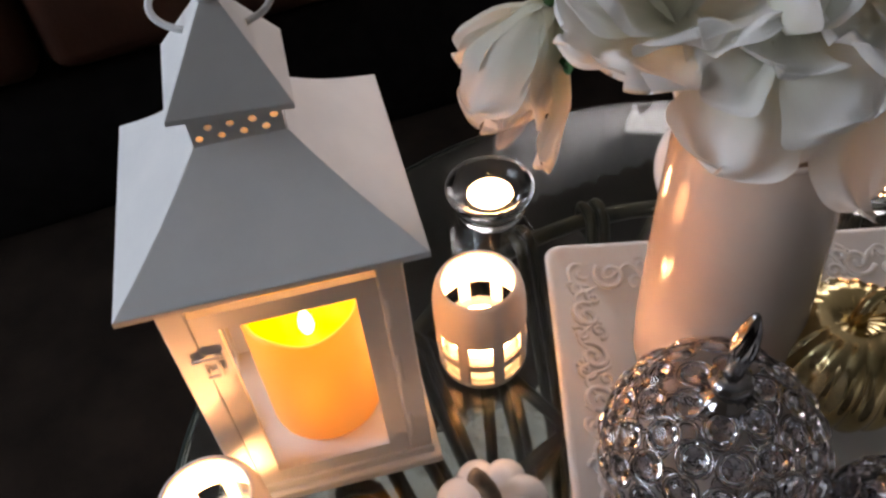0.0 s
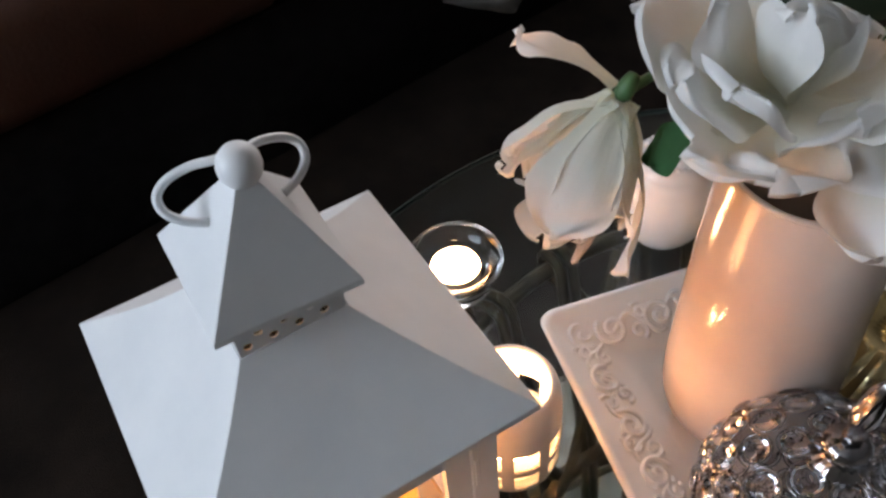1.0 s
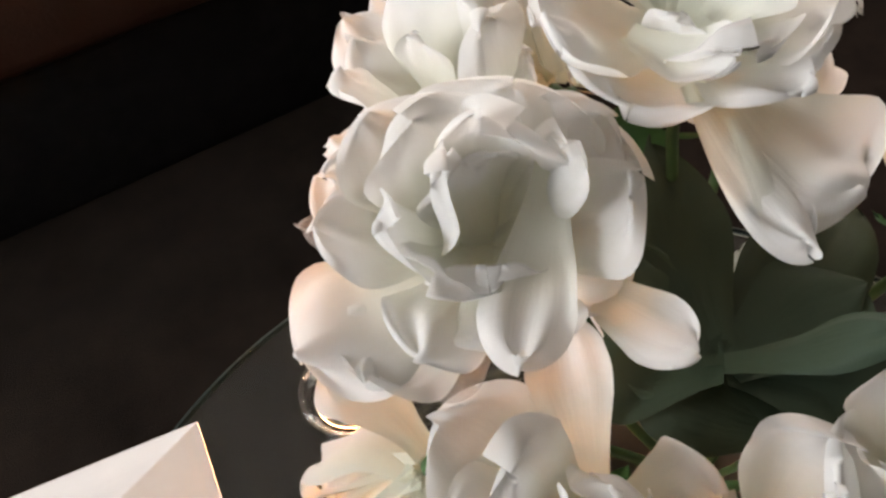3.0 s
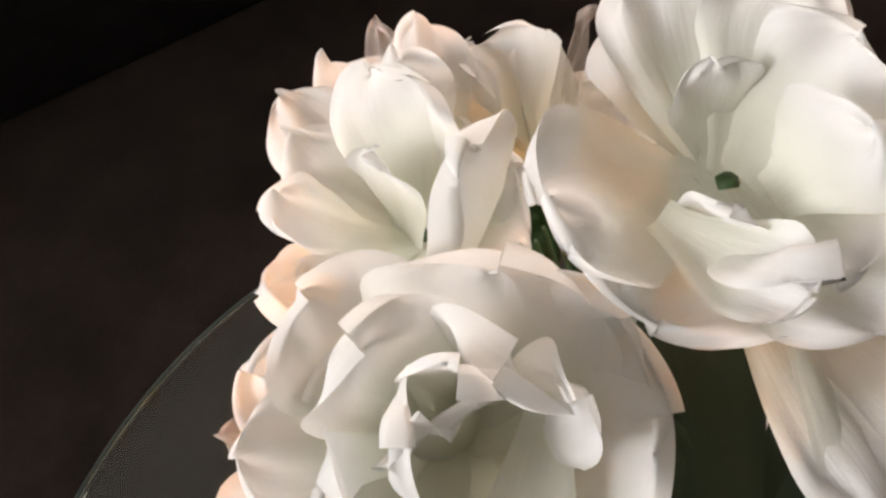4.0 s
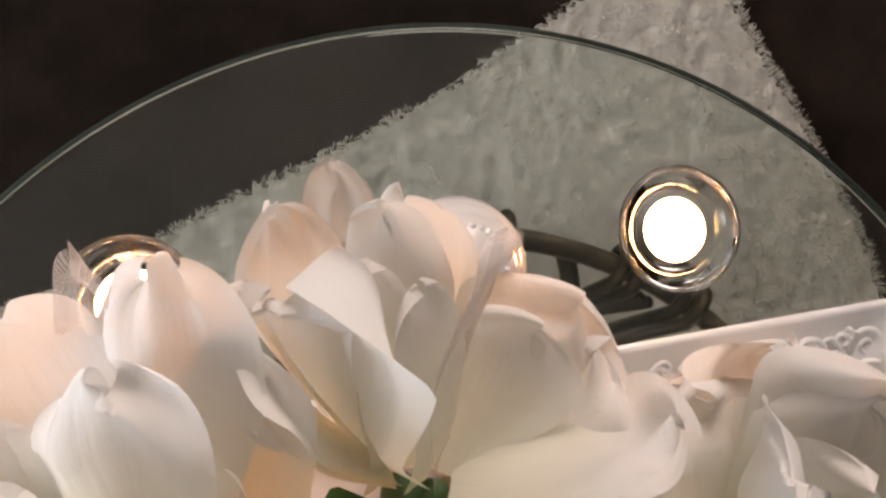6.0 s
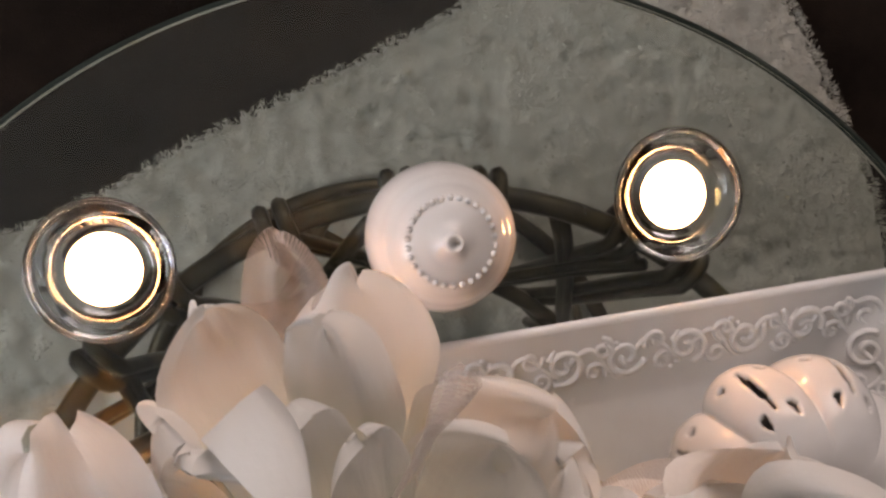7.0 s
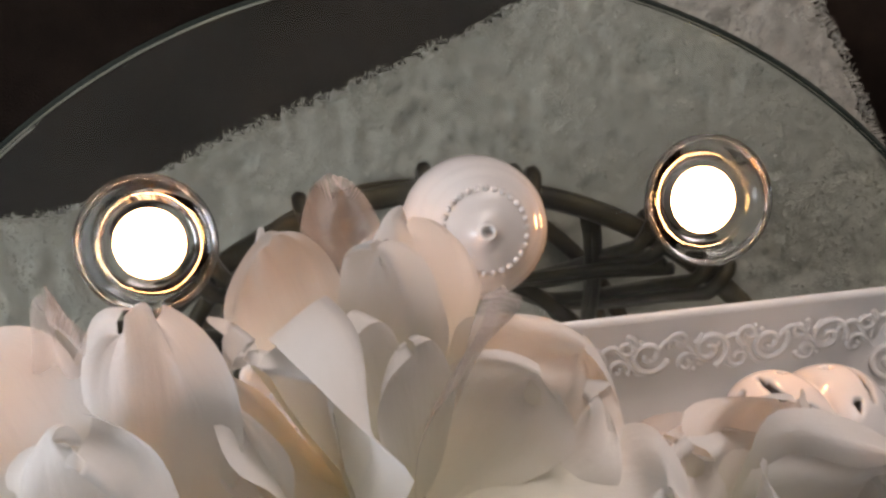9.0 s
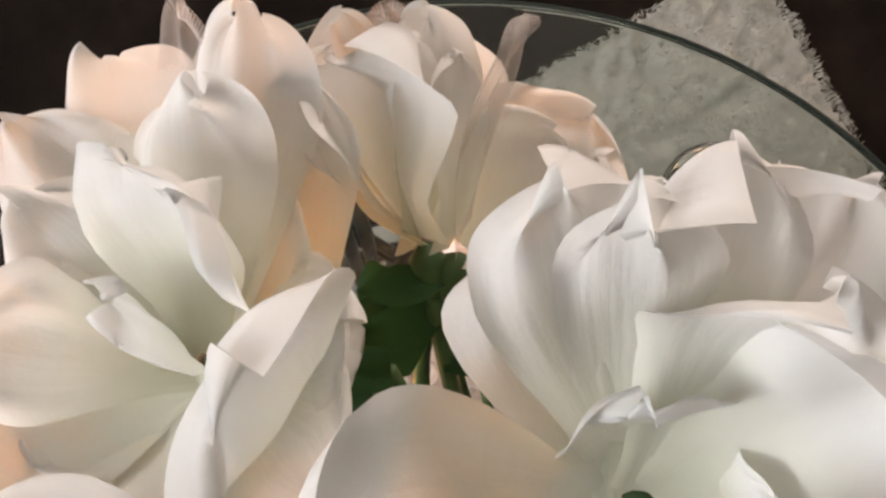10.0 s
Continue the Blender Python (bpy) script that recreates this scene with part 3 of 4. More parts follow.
def pillar_candle():
    ca = thing("pillar_candle", pose(0.0618, 0.4125, TOP + 0.0162, 0, 0, 13), "glowing amber battery pillar candle inside the lantern", "candle")
    prof = [(0, 0), (0.0352, 0), (0.0371, 0.002), (0.0374, 0.006)]
    prof += [(0.0374, z) for z in (0.03, 0.06, 0.09)]
    prof += [(0.0374, 0.098), (0.0370, 0.1012), (0.0360, 0.1025), (0.0344, 0.1014), (0.0334, 0.0985)]
    bm = lathe(prof, 56)
    for v in bm.verts:
        if v.co.z > 0.096:
            a = math.atan2(v.co.y, v.co.x)
            v.co.z += 0.0022 * math.sin(2 * a + 0.6) + 0.0010 * math.sin(5 * a)
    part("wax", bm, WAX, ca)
    part("wax_pool", lathe([(0.0334, 0.0985), (0.0322, 0.0900), (0.028, 0.0780), (0.018, 0.0705), (0.006, 0.0690), (0, 0.0690)], 56), POOL, ca, "hollow yellow top with its glow painted as emission")
    part("flame", lathe([(0, 0.0685), (0.0034, 0.071), (0.0050, 0.076), (0.0046, 0.082), (0.0026, 0.088), (0, 0.092)], 16), CANDLE_FLAME, ca, "small white plastic flame")
    data = bpy.data.lights.new("candle_lamp", "POINT")
    data.energy, data.color, data.shadow_soft_size = 0.26, (1.0, 0.46, 0.15), 0.012
    lamp = new("candle_lamp", data)
    lamp.location = (0.0618, 0.4125, TOP + 0.1345)


pillar_candle()


# ---- tealight holders ----
def tealight(m, mat, label):
    te = thing("tealight", m, label, "candle", "tealights")
    part("cup", lathe([(0, 0), (0.0178, 0), (0.0186, 0.0008), (0.0190, 0.013), (0.0193, 0.0134), (0.0188, 0.0136), (0.0184, 0.0128), (0.0182, 0.0105)], 40), ALU, te, "thin metal cup")
    # the disc carries the tealight's light as emission
    part("wax", lathe([(0.0182, 0.0105), (0.0168, 0.0116), (0.008, 0.0112), (0, 0.0112)], 40), mat, te, "white wax top that emits the light of the tealight")
    part("flame", lathe([(0, 0.011), (0.0016, 0.0125), (0.0024, 0.015), (0.0016, 0.0185), (0, 0.0215)], 12), FLAME, te)


def glass_holder(x, y):
    ho = thing("glass_tealight_holder", Matrix.Translation((x, y, TOP)), "round clear glass tealight holder on the glass table", "candle holder", "clear glass holders")
    prof = [(0, 0.0004), (0.024, 0.0004), (0.0275, 0.0022), (0.0290, 0.006), (0.0305, 0.013), (0.0335, 0.021), (0.0362, 0.0262), (0.0368, 0.0285), (0.0358, 0.0302),
            (0.0335, 0.0302), (0.0305, 0.0285), (0.0268, 0.0250), (0.0236, 0.0206), (0.0222, 0.0150), (0.0216, 0.0088), (0.0205, 0.0078), (0, 0.0078)]
    g = part("glass", lathe(prof, 72), CLEAR_GLASS, ho)
    g.visible_shadow = False
    lip = part("lip", tube([(0.0350 * math.cos(2 * math.pi * k / 72), 0.0350 * math.sin(2 * math.pi * k / 72), 0.0300) for k in range(72)], 0.0014, 8, True), CLEAR_GLASS, ho, "rounded glass lip")
    lip.visible_shadow = False
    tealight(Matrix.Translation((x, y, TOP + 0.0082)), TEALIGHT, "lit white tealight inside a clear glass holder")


glass_holder(0.181, 0.5965)
glass_holder(0.484, 0.591)


def lattice_holder(x, y, turn):
    ho = thing("lattice_tealight_holder", pose(x, y, TOP, 0, 0, turn), "white ceramic tealight holder with square cut-out windows", "candle holder", "lattice holders")
    cols, per = 96, 12
    zs = [0.0, 0.003, 0.0065, 0.0080, 0.0235, 0.0250, 0.0285, 0.0300, 0.0490, 0.0505, 0.060, 0.068, 0.074, 0.079, 0.0825, 0.0845, 0.0850]
    rad = [0.0285, 0.0302, 0.0310, 0.0312, 0.0316, 0.0316, 0.0317, 0.0317, 0.0317, 0.0317, 0.0316, 0.0312, 0.0304, 0.0292, 0.0276, 0.0262, 0.0245]
    bm = bmesh.new()
    grid = [[bm.verts.new((r * math.cos(2 * math.pi * k / cols), r * math.sin(2 * math.pi * k / cols), z)) for k in range(cols)] for z, r in zip(zs, rad)]
    for j in range(len(zs) - 1):
        mid = (zs[j] + zs[j + 1]) / 2
        row = 0.0080 < mid < 0.0235 or 0.0300 < mid < 0.0490
        for k in range(cols):
            if row and 2 <= k % per < 10:
                continue
            bm.faces.new((grid[j][k], grid[j][(k + 1) % cols], grid[j + 1][(k + 1) % cols], grid[j + 1][k]))
    bmesh.ops.recalc_face_normals(bm, faces=bm.faces)
    bmesh.ops.solidify(bm, geom=bm.faces[:], thickness=0.0028)
    ed = [e for e in bm.edges if len(e.link_faces) == 2 and e.calc_face_angle(0) > 1.0]
    bmesh.ops.bevel(bm, geom=ed, offset=0.0005, segments=1, affect="EDGES")
    part("shell", bm, MATT_CERAMIC, ho)
    part("floor_disc", lathe([(0, 0.001), (0.0284, 0.001), (0.0284, 0.0038), (0, 0.0038)], 40), MATT_CERAMIC, ho)
    vo = thing("votive_candle", Matrix.Translation((x, y, TOP + 0.0041)), "lit cream votive candle inside a white lattice holder", "candle", "votive candles")
    # candle glow put into the emission of the wax sides and top
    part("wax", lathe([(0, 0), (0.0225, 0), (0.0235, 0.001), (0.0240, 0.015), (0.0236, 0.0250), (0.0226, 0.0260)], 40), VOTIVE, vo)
    part("wax_pool", lathe([(0.0226, 0.0260), (0.0215, 0.0250), (0.010, 0.0240), (0, 0.0240)], 40), LATTICE_LIGHT, vo, "wax top that emits the light of the votive")
    part("flame", lathe([(0, 0.024), (0.0018, 0.026), (0.0026, 0.029), (0.0016, 0.034), (0, 0.038)], 12), FLAME, vo)


lattice_holder(0.169, 0.449, 21)
lattice_holder(0.016, 0.302, 4)


# ---- tray ----
TRAY_X0, TRAY_Y1, TRAY_W = 0.219, 0.531, 0.40


def rounded_square(half, r, n=8):
    pts = []
    for cx, cy, a0 in ((1, 1, 0), (-1, 1, 90), (-1, -1, 180), (1, -1, 270)):
        for k in range(n + 1):
            a = radians(a0 + 90 * k / n)
            pts.append((cx * (half - r) + r * math.cos(a), cy * (half - r) + r * math.sin(a)))
    return pts


def scroll(turns, size, sense):
    """A coil that opens into a tail, in the plane z = 0."""
    pts = []
    for k in range(40):
        s = k / 39
        a = sense * (2 * math.pi * turns * s)
        r = size * (0.12 + 0.88 * s)
        pts.append((r * math.cos(a), r * math.sin(a), 0.0))
    return pts


def tray():
    h = TRAY_W / 2
    tr = thing("tray", Matrix.Translation((TRAY_X0 + h, TRAY_Y1 - h, TOP)), "white ceramic square tray with raised scrollwork rim", "tray")
    levels = [(h - 0.062, 0.0005, 0.012), (h - 0.055, 0.0012, 0.012), (h - 0.004, 0.0175, 0.010), (h - 0.0008, 0.0205, 0.011), (h, 0.0228, 0.012), (h - 0.0008, 0.0246, 0.012),
              (h - 0.0030, 0.0254, 0.012), (h - 0.0055, 0.0245, 0.011), (h - 0.0075, 0.0225, 0.010), (h - 0.044, 0.0108, 0.010), (h - 0.048, 0.0088, 0.012), (h - 0.053, 0.0078, 0.014)]
    bm = bmesh.new()
    rings = [[bm.verts.new((x, y, z)) for x, y in rounded_square(w, r)] for w, z, r in levels]
    n = len(rings[0])
    for a, b in zip(rings, rings[1:]):
        for k in range(n):
            bm.faces.new((a[k], a[(k + 1) % n], b[(k + 1) % n], b[k]))
    bm.faces.new(rings[0][::-1])
    bm.faces.new(rings[-1])
    bmesh.ops.recalc_face_normals(bm, faces=bm.faces)
    part("dish", bm, TRAY_GLAZE, tr)
    # raised scrollwork on the sloping rim
    slope = math.degrees(math.atan2(0.0225 - 0.0108, 0.0365))
    rad = 0.0018
    coil = [tube(scroll(1.5, 0.0120, s), rad, 7, taper=1.15) for s in (1, -1)]
    small = [tube(scroll(1.2, 0.0068, s), rad * 0.9, 6) for s in (1, -1)]
    wave = tube([(0.001 * k - 0.018, 0.0085 * math.sin(k * 0.16 - 0.3), 0) for k in range(37)], rad * 0.95, 6)
    leaf = tube([(0, 0.0005 * k, 0) for k in range(15)], rad * 1.3, 6, taper=0.4)
    dot = lathe([(0, -0.001), (0.0016, -0.0006), (0.0019, 0.0002), (0.0013, 0.0012), (0, 0.0016)], 10)
    shapes = {}
    for nm, b in (("scroll", coil[0]), ("scroll_b", coil[1]), ("curl", small[0]), ("curl_b", small[1]), ("wave", wave), ("leaf", leaf), ("dot", dot)):
        me = bpy.data.meshes.new(nm)
        b.normal_update()
        b.to_mesh(me)
        b.free()
        for f in me.polygons:
            f.use_smooth = True
        me.materials.append(TRAY_GLAZE)
        shapes[nm] = me

    def put(name, key, m):
        o = new(name, shapes[key])
        o.parent = tr
        o.matrix_local = m
    for side in range(4):
        turn = pose(0, 0, 0, 0, 0, 90 * side)
        # the rim's own plane: x along the side, y up the slope
        rim = turn @ Matrix.Translation((0, h - 0.026, 0.0165)) @ pose(0, 0, 0, slope, 0, 0)
        count = 9
        step = (TRAY_W - 0.075) / count
        for k in range(count):
            x = -(TRAY_W - 0.075) / 2 + step * (k + 0.5)
            s = "" if k % 2 else "_b"
            flip = 1 if k % 2 else -1
            put("scroll", "scroll" + s, rim @ pose(x - 0.008, 0.000, 0.0004, 0, 0, 40 * flip + 25 * k))
            put("scroll", "curl" + s, rim @ pose(x + 0.010, 0.007 * flip, 0.0004, 0, 0, 100 * k))
            put("scroll", "curl" + ("_b" if k % 2 else ""), rim @ pose(x + 0.015, -0.007 * flip, 0.0004, 0, 0, 60 + 80 * k))
            put("wave", "wave", rim @ pose(x + 0.012, 0.0015 * flip, 0.0002, 0, 0, 8 * flip))
            put("leaf", "leaf", rim @ pose(x + 0.020, 0.005, 0.0004, 0, 0, -30 * flip))
            for i in range(3):
                put("bead", "dot", rim @ Matrix.Translation((x + 0.019 + 0.004 * (i - 1), (-0.012 + 0.003 * abs(i - 1)) * flip, 0.0002)))
        corner = turn @ Matrix.Translation((h - 0.028, h - 0.028, 0.0163))
        put("scroll", "scroll", corner @ pose(0.004, 0.002, 0.0008, slope * 0.7, -slope * 0.7, 20))
        put("scroll", "curl_b", corner @ pose(-0.010, 0.009, 0.0008, slope, 0, 60))
        put("scroll", "curl", corner @ pose(0.009, -0.010, 0.0008, 0, -slope, 10))


tray()
FLOOR = TOP + 0.0080


# ---- vase ----
def vase():
    va = thing("vase", Matrix.Translation((0.324, 0.431, FLOOR)), "tall glossy white ceramic vase standing on the tray", "vase")
    prof = [(0, 0), (0.040, 0), (0.0468, 0.003), (0.0508, 0.010), (0.0525, 0.022), (0.0524, 0.05), (0.0508, 0.10), (0.0488, 0.15), (0.0468, 0.19), (0.0458, 0.208), (0.0462, 0.2125), (0.0455, 0.2145),
            (0.0440, 0.2135), (0.0432, 0.208), (0.0450, 0.15), (0.0475, 0.08), (0.0470, 0.02), (0.03, 0.008), (0, 0.008)]
    part("body", lathe(prof, 80), VASE_GLAZE, va)
    part("rim", tube([(0.0449 * math.cos(2 * math.pi * k / 80), 0.0449 * math.sin(2 * math.pi * k / 80), 0.2138) for k in range(80)], 0.0017, 8, True), VASE_GLAZE, va, "rounded lip of the vase")


vase()


# ---- pumpkins and ornament ----
def ribbed_body(R, H, ribs, depth, top_dip=0.12, segs=120, rows=30):
    prof = []
    for k in range(rows + 1):
        a = -math.pi / 2 + math.pi * k / rows
        r = R * math.cos(a) ** 0.8 if abs(math.cos(a)) > 1e-9 else 0.0
        z = H / 2 + H / 2 * math.sin(a)
        dip = top_dip * H * max(0.0, 1 - r / (0.55 * R)) ** 1.5
        z += -dip if a > 0 else dip * 0.6
        prof.append((max(r, 0.0), z))
    prof[0], prof[-1] = (0, prof[0][1]), (0, prof[-1][1])
    low = min(z for _, z in prof)
    return lathe([(r, z - low) for r, z in prof], segs, ribs, depth, 0.7)


def gold_pumpkin():
    pu = thing("gold_pumpkin", Matrix.Translation((0.396, 0.402, FLOOR)), "shiny gold mercury glass pumpkin on the tray", "pumpkin", "ornamental pumpkins")
    bm = ribbed_body(0.050, 0.086, 18, 0.09)
    bmesh.ops.rotate(bm, verts=bm.verts, matrix=Matrix.Rotation(0.3, 3, "Z"))
    for v in bm.verts:
        tw = 3.0 * (v.co.z - 0.043)
        c, s = math.cos(tw), math.sin(tw)
        v.co.x, v.co.y = v.co.x * c - v.co.y * s, v.co.x * s + v.co.y * c
    part("body", bm, GOLD, pu)
    pts = [(0, 0, 0.070), (0.001, 0, 0.079), (0.003, 0.001, 0.087), (0.007, 0.003, 0.093), (0.013, 0.004, 0.094), (0.016, 0.003, 0.089)]
    part("stem", tube(pts, 0.0055, 12, taper=0.7), GOLD, pu, "curled gold stem")


gold_pumpkin()


def white_pumpkin():
    pu = thing("white_pumpkin", Matrix.Translation((0.171, 0.317, TOP)), "small white glazed pumpkin with a brown stem", "pumpkin", "ornamental pumpkins")
    part("body", ribbed_body(0.036, 0.046, 8, 0.16), CERAMIC, pu)
    part("stem", tube([(0, 0, 0.036), (0.000, 0.000, 0.043), (-0.002, 0.002, 0.050), (-0.006, 0.004, 0.057), (-0.010, 0.005, 0.061)], 0.0062, 10, taper=0.8), PUMPKIN_STEM, pu, "dry brown stem")


white_pumpkin()


def cutout_pumpkin():
    pu = thing("cutout_pumpkin", Matrix.Translation((0.520, 0.432, FLOOR)), "white glazed ceramic pumpkin with leaf-shaped cut-outs", "pumpkin", "ornamental pumpkins")
    ribs = 8
    bm = ribbed_body(0.068, 0.095, ribs, 0.15, 0.12, 320, 96)
    gone = []
    for f in bm.faces:
        c = f.calc_center_median()
        a = (math.atan2(c.y, c.x) / (2 * math.pi) * ribs) % 1.0 - 0.5
        z = c.z / 0.095
        slit = abs(a) < 0.05 * max(0.0, 1 - ((z - 0.62) / 0.19) ** 2) and abs(z - 0.62) < 0.19
        drop = any(((abs(a) - da) / (0.048 - 0.9 * (z - dz))) ** 2 + ((z - dz) / 0.034) ** 2 < 1 for da, dz in ((0.21, 0.80), (0.24, 0.48)))
        leaf = any((((abs(a) - da) / 0.075) ** 2 + ((z - dz) / 0.03) ** 2 < 1) for da, dz in ((0.0, 0.30),))
        if slit or drop or leaf:
            gone.append(f)
    bmesh.ops.delete(bm, geom=gone, context="FACES")
    bmesh.ops.solidify(bm, geom=bm.faces[:], thickness=0.0048)
    bmesh.ops.smooth_vert(bm, verts=bm.verts, factor=0.4, use_axis_x=True, use_axis_y=True, use_axis_z=True)
    part("body", bm, CERAMIC, pu)
    part("stem", tube([(0, 0, 0.072), (0, 0.001, 0.086), (0.003, 0.004, 0.098), (0.010, 0.006, 0.106)], 0.0085, 12, taper=0.7), CERAMIC, pu, "curved white stem")


cutout_pumpkin()


def crystal_pumpkin(x, y, size, spin, label):
    pu = thing("crystal_pumpkin", pose(x, y, FLOOR, 0, 0, spin), label, "pumpkin", "crystal pumpkins")
    R, H = 0.0615 * size, 0.110 * size
    bead = lathe([(0, -0.0028), (0.0052, -0.0022), (0.0082, 0.0), (0.0056, 0.0022), (0.0034, 0.0029), (0, 0.0029)], 9)
    ring = tube([(0.0094 * math.cos(2 * math.pi * k / 20), 0.0094 * math.sin(2 * math.pi * k / 20), 0) for k in range(20)], 0.00062, 6, True)
    b0 = part("bead", bead, CRYSTAL, pu, "clear faceted glass bead", smooth=False)
    r0 = part("wire_ring", ring, CHROME, pu)
    first = True
    rows = 9
    for j in range(rows):
        lat = -math.pi / 2 + math.pi * (j + 0.75) / (rows + 0.6)
        rr, z = R * math.cos(lat) ** 0.85, H / 2 + H / 2 * math.sin(lat)
        count = max(5, int(2 * math.pi * rr / (0.0196 * (0.8 + 0.2 * size))))
        if size < 0.8:
            count = max(5, count)
        for k in range(count):
            a = 2 * math.pi * (k + 0.5 * (j % 2)) / count
            nrm = Vector((math.cos(lat) * math.cos(a), math.cos(lat) * math.sin(a), math.sin(lat) * R / H * 1.6))
            m = axis_pose((rr * math.cos(a), rr * math.sin(a), z), nrm, 20 * k)
            if first:
                b0.matrix_local, r0.matrix_local, first = m, m, False
            else:
                again(b0, pu, m)
                again(r0, pu, m)
    part("collar", lathe([(0, H - 0.010), (0.015, H - 0.008), (0.0165, H - 0.004), (0.014, H + 0.001), (0.0085, H + 0.004), (0.0095, H + 0.008), (0.0120, H + 0.012), (0.0118, H + 0.0155), (0.008, H + 0.018), (0, H + 0.019)], 40, 14, 0.10), CHROME, pu, "fluted chrome collar")
    bm = lathe([(0, H + 0.017), (0.0052, H + 0.018), (0.0048, H + 0.022), (0.0070, H + 0.031), (0.0072, H + 0.037), (0.0052, H + 0.046), (0.0022, H + 0.053), (0, H + 0.055)], 32, 6, 0.16)
    for v in bm.verts:
        tw = 38 * (v.co.z - H - 0.017)
        c, s = math.cos(tw), math.sin(tw)
        v.co.x, v.co.y = v.co.x * c - v.co.y * s, v.co.x * s + v.co.y * c
        rise = v.co.z - H - 0.017
        v.co.x += 0.10 * rise
        v.co.z += 0.32 * rise * size
    part("finial", bm, CHROME, pu, "twisted chrome flame-shaped finial")
    part("foot_ring", tube([(0.6 * R * math.cos(2 * math.pi * k / 40), 0.6 * R * math.sin(2 * math.pi * k / 40), 0.0016) for k in range(40)], 0.0016, 6, True), CHROME, pu)


crystal_pumpkin(0.297, 0.331, 1.0, 10, "silver wire pumpkin set with clear crystal beads")
crystal_pumpkin(0.392, 0.300, 0.5, 40, "small silver wire pumpkin with crystal beads")


def ornament():
    orn = thing("ornament", Matrix.Translation((0.349, 0.5895, TOP)), "white glazed ceramic jar with a beaded shoulder ring", "ornament")
    prof = [(0, 0), (0.020, 0), (0.0235, 0.002), (0.029, 0.010), (0.0345, 0.022), (0.0375, 0.036), (0.0378, 0.046), (0.0362, 0.058), (0.0330, 0.068), (0.0315, 0.0700), (0.0310, 0.0722),
            (0.0285, 0.0752), (0.0272, 0.0760), (0.0262, 0.0778), (0.0215, 0.0826), (0.012, 0.0868), (0.0050, 0.0885), (0.0044, 0.0908), (0.0047, 0.0930), (0.0036, 0.0942), (0.0026, 0.0935), (0.0022, 0.0912), (0, 0.0908)]
    part("body", lathe(prof, 72), CERAMIC, orn)
    bead = part("bead", lathe([(0, -0.0014), (0.0012, -0.0010), (0.0016, 0.0), (0.0012, 0.0010), (0, 0.0015)], 10), CERAMIC, orn)
    for k in range(30):
        a = 2 * math.pi * k / 30
        m = Matrix.Translation((0.0205 * math.cos(a), 0.0205 * math.sin(a), 0.0836))
        if k == 0:
            bead.matrix_local = m
        else:
            again(bead, orn, m)


ornament()


# ---- flowers ----
def silk_sheet(P, Q, W, N, bend, cup, ruffle, seed, roll, point=0.0, nu=16, nv=18, teeth=0):
    """A cloth petal or leaf from P to Q, hollow towards N: W half its width, bend the sag of its middle line, cup the radius across,
    roll how far the rim turns back."""
    P, Q = Vector(P), Vector(Q)
    d = Q - P
    L = d.length
    d.normalize()
    N = (Vector(N) - d * d.dot(Vector(N))).normalized()
    S = d.cross(N)
    bm = bmesh.new()
    uvl = bm.loops.layers.uv.new("UVMap")
    vs = [1 - (1 - j / nv) ** 2.1 for j in range(nv + 1)]
    grid = []
    for v in vs:
        grow = min(1, v / (0.78 - 0.2 * point))
        w = 0.36 + 0.64 * (3 * grow ** 2 - 2 * grow ** 3)
        start = 0.66 - 0.25 * point
        if v > start:
            e = (v - start) / (1 - start)
            w *= max(0.0, 1 - e ** (2.25 - 0.9 * point)) ** (0.5 + 0.3 * point) + 0.006
        row = []
        for i in range(nu + 1):
            u = 2 * i / nu - 1
            side = 9 if u > 0 else 0
            fray = 1 + v * (0.16 * noise.noise(Vector((seed * 2.3 + side, v * 3.5, 1))) + 0.03 * noise.noise(Vector((seed + side, v * 13, 6))))
            if teeth and abs(u) > 0.99:
                fray += 0.07 * (abs((v * teeth) % 1 - 0.5) - 0.25)
            s = u * W * w * fray
            rc = cup * (0.75 + 1.5 * v * v)
            ang = max(-1.35, min(1.35, s / rc))
            up = rc * (1 - math.cos(ang)) - bend * 4 * v * (1 - v) * L
            rim = max(0.0, v - 0.62) / 0.38
            up -= roll * L * (0.6 * rim ** 2 + 0.7 * abs(u) ** 3 * v * (1 - rim))
            wave = noise.noise(Vector((u * 1.0 + seed * 3.1, v * 1.3, seed * 1.7))) * (0.3 + v)
            edge = noise.noise(Vector((u * 2.2 + seed, v * 3.0, seed * 0.7 + 4))) * 1.25 * (abs(u) ** 2 * v + rim)
            up += ruffle * (wave + edge)
            reach = L * v * (1 + 0.11 * noise.noise(Vector((u * 1.9, seed * 1.3, 2))) * v) - 0.10 * L * roll * rim
            row.append(bm.verts.new(P + d * reach + S * (rc * math.sin(ang)) + N * up))
        grid.append(row)
    for j in range(nv):
        for i in range(nu):
            f = bm.faces.new((grid[j][i], grid[j][i + 1], grid[j + 1][i + 1], grid[j + 1][i]))
            for lp, (ii, jj) in zip(f.loops, ((i, j), (i + 1, j), (i + 1, j + 1), (i, j + 1))):
                lp[uvl].uv = (ii / nu, vs[jj])
    return bm


MOUTH = Vector((0.324, 0.431, 0.662))


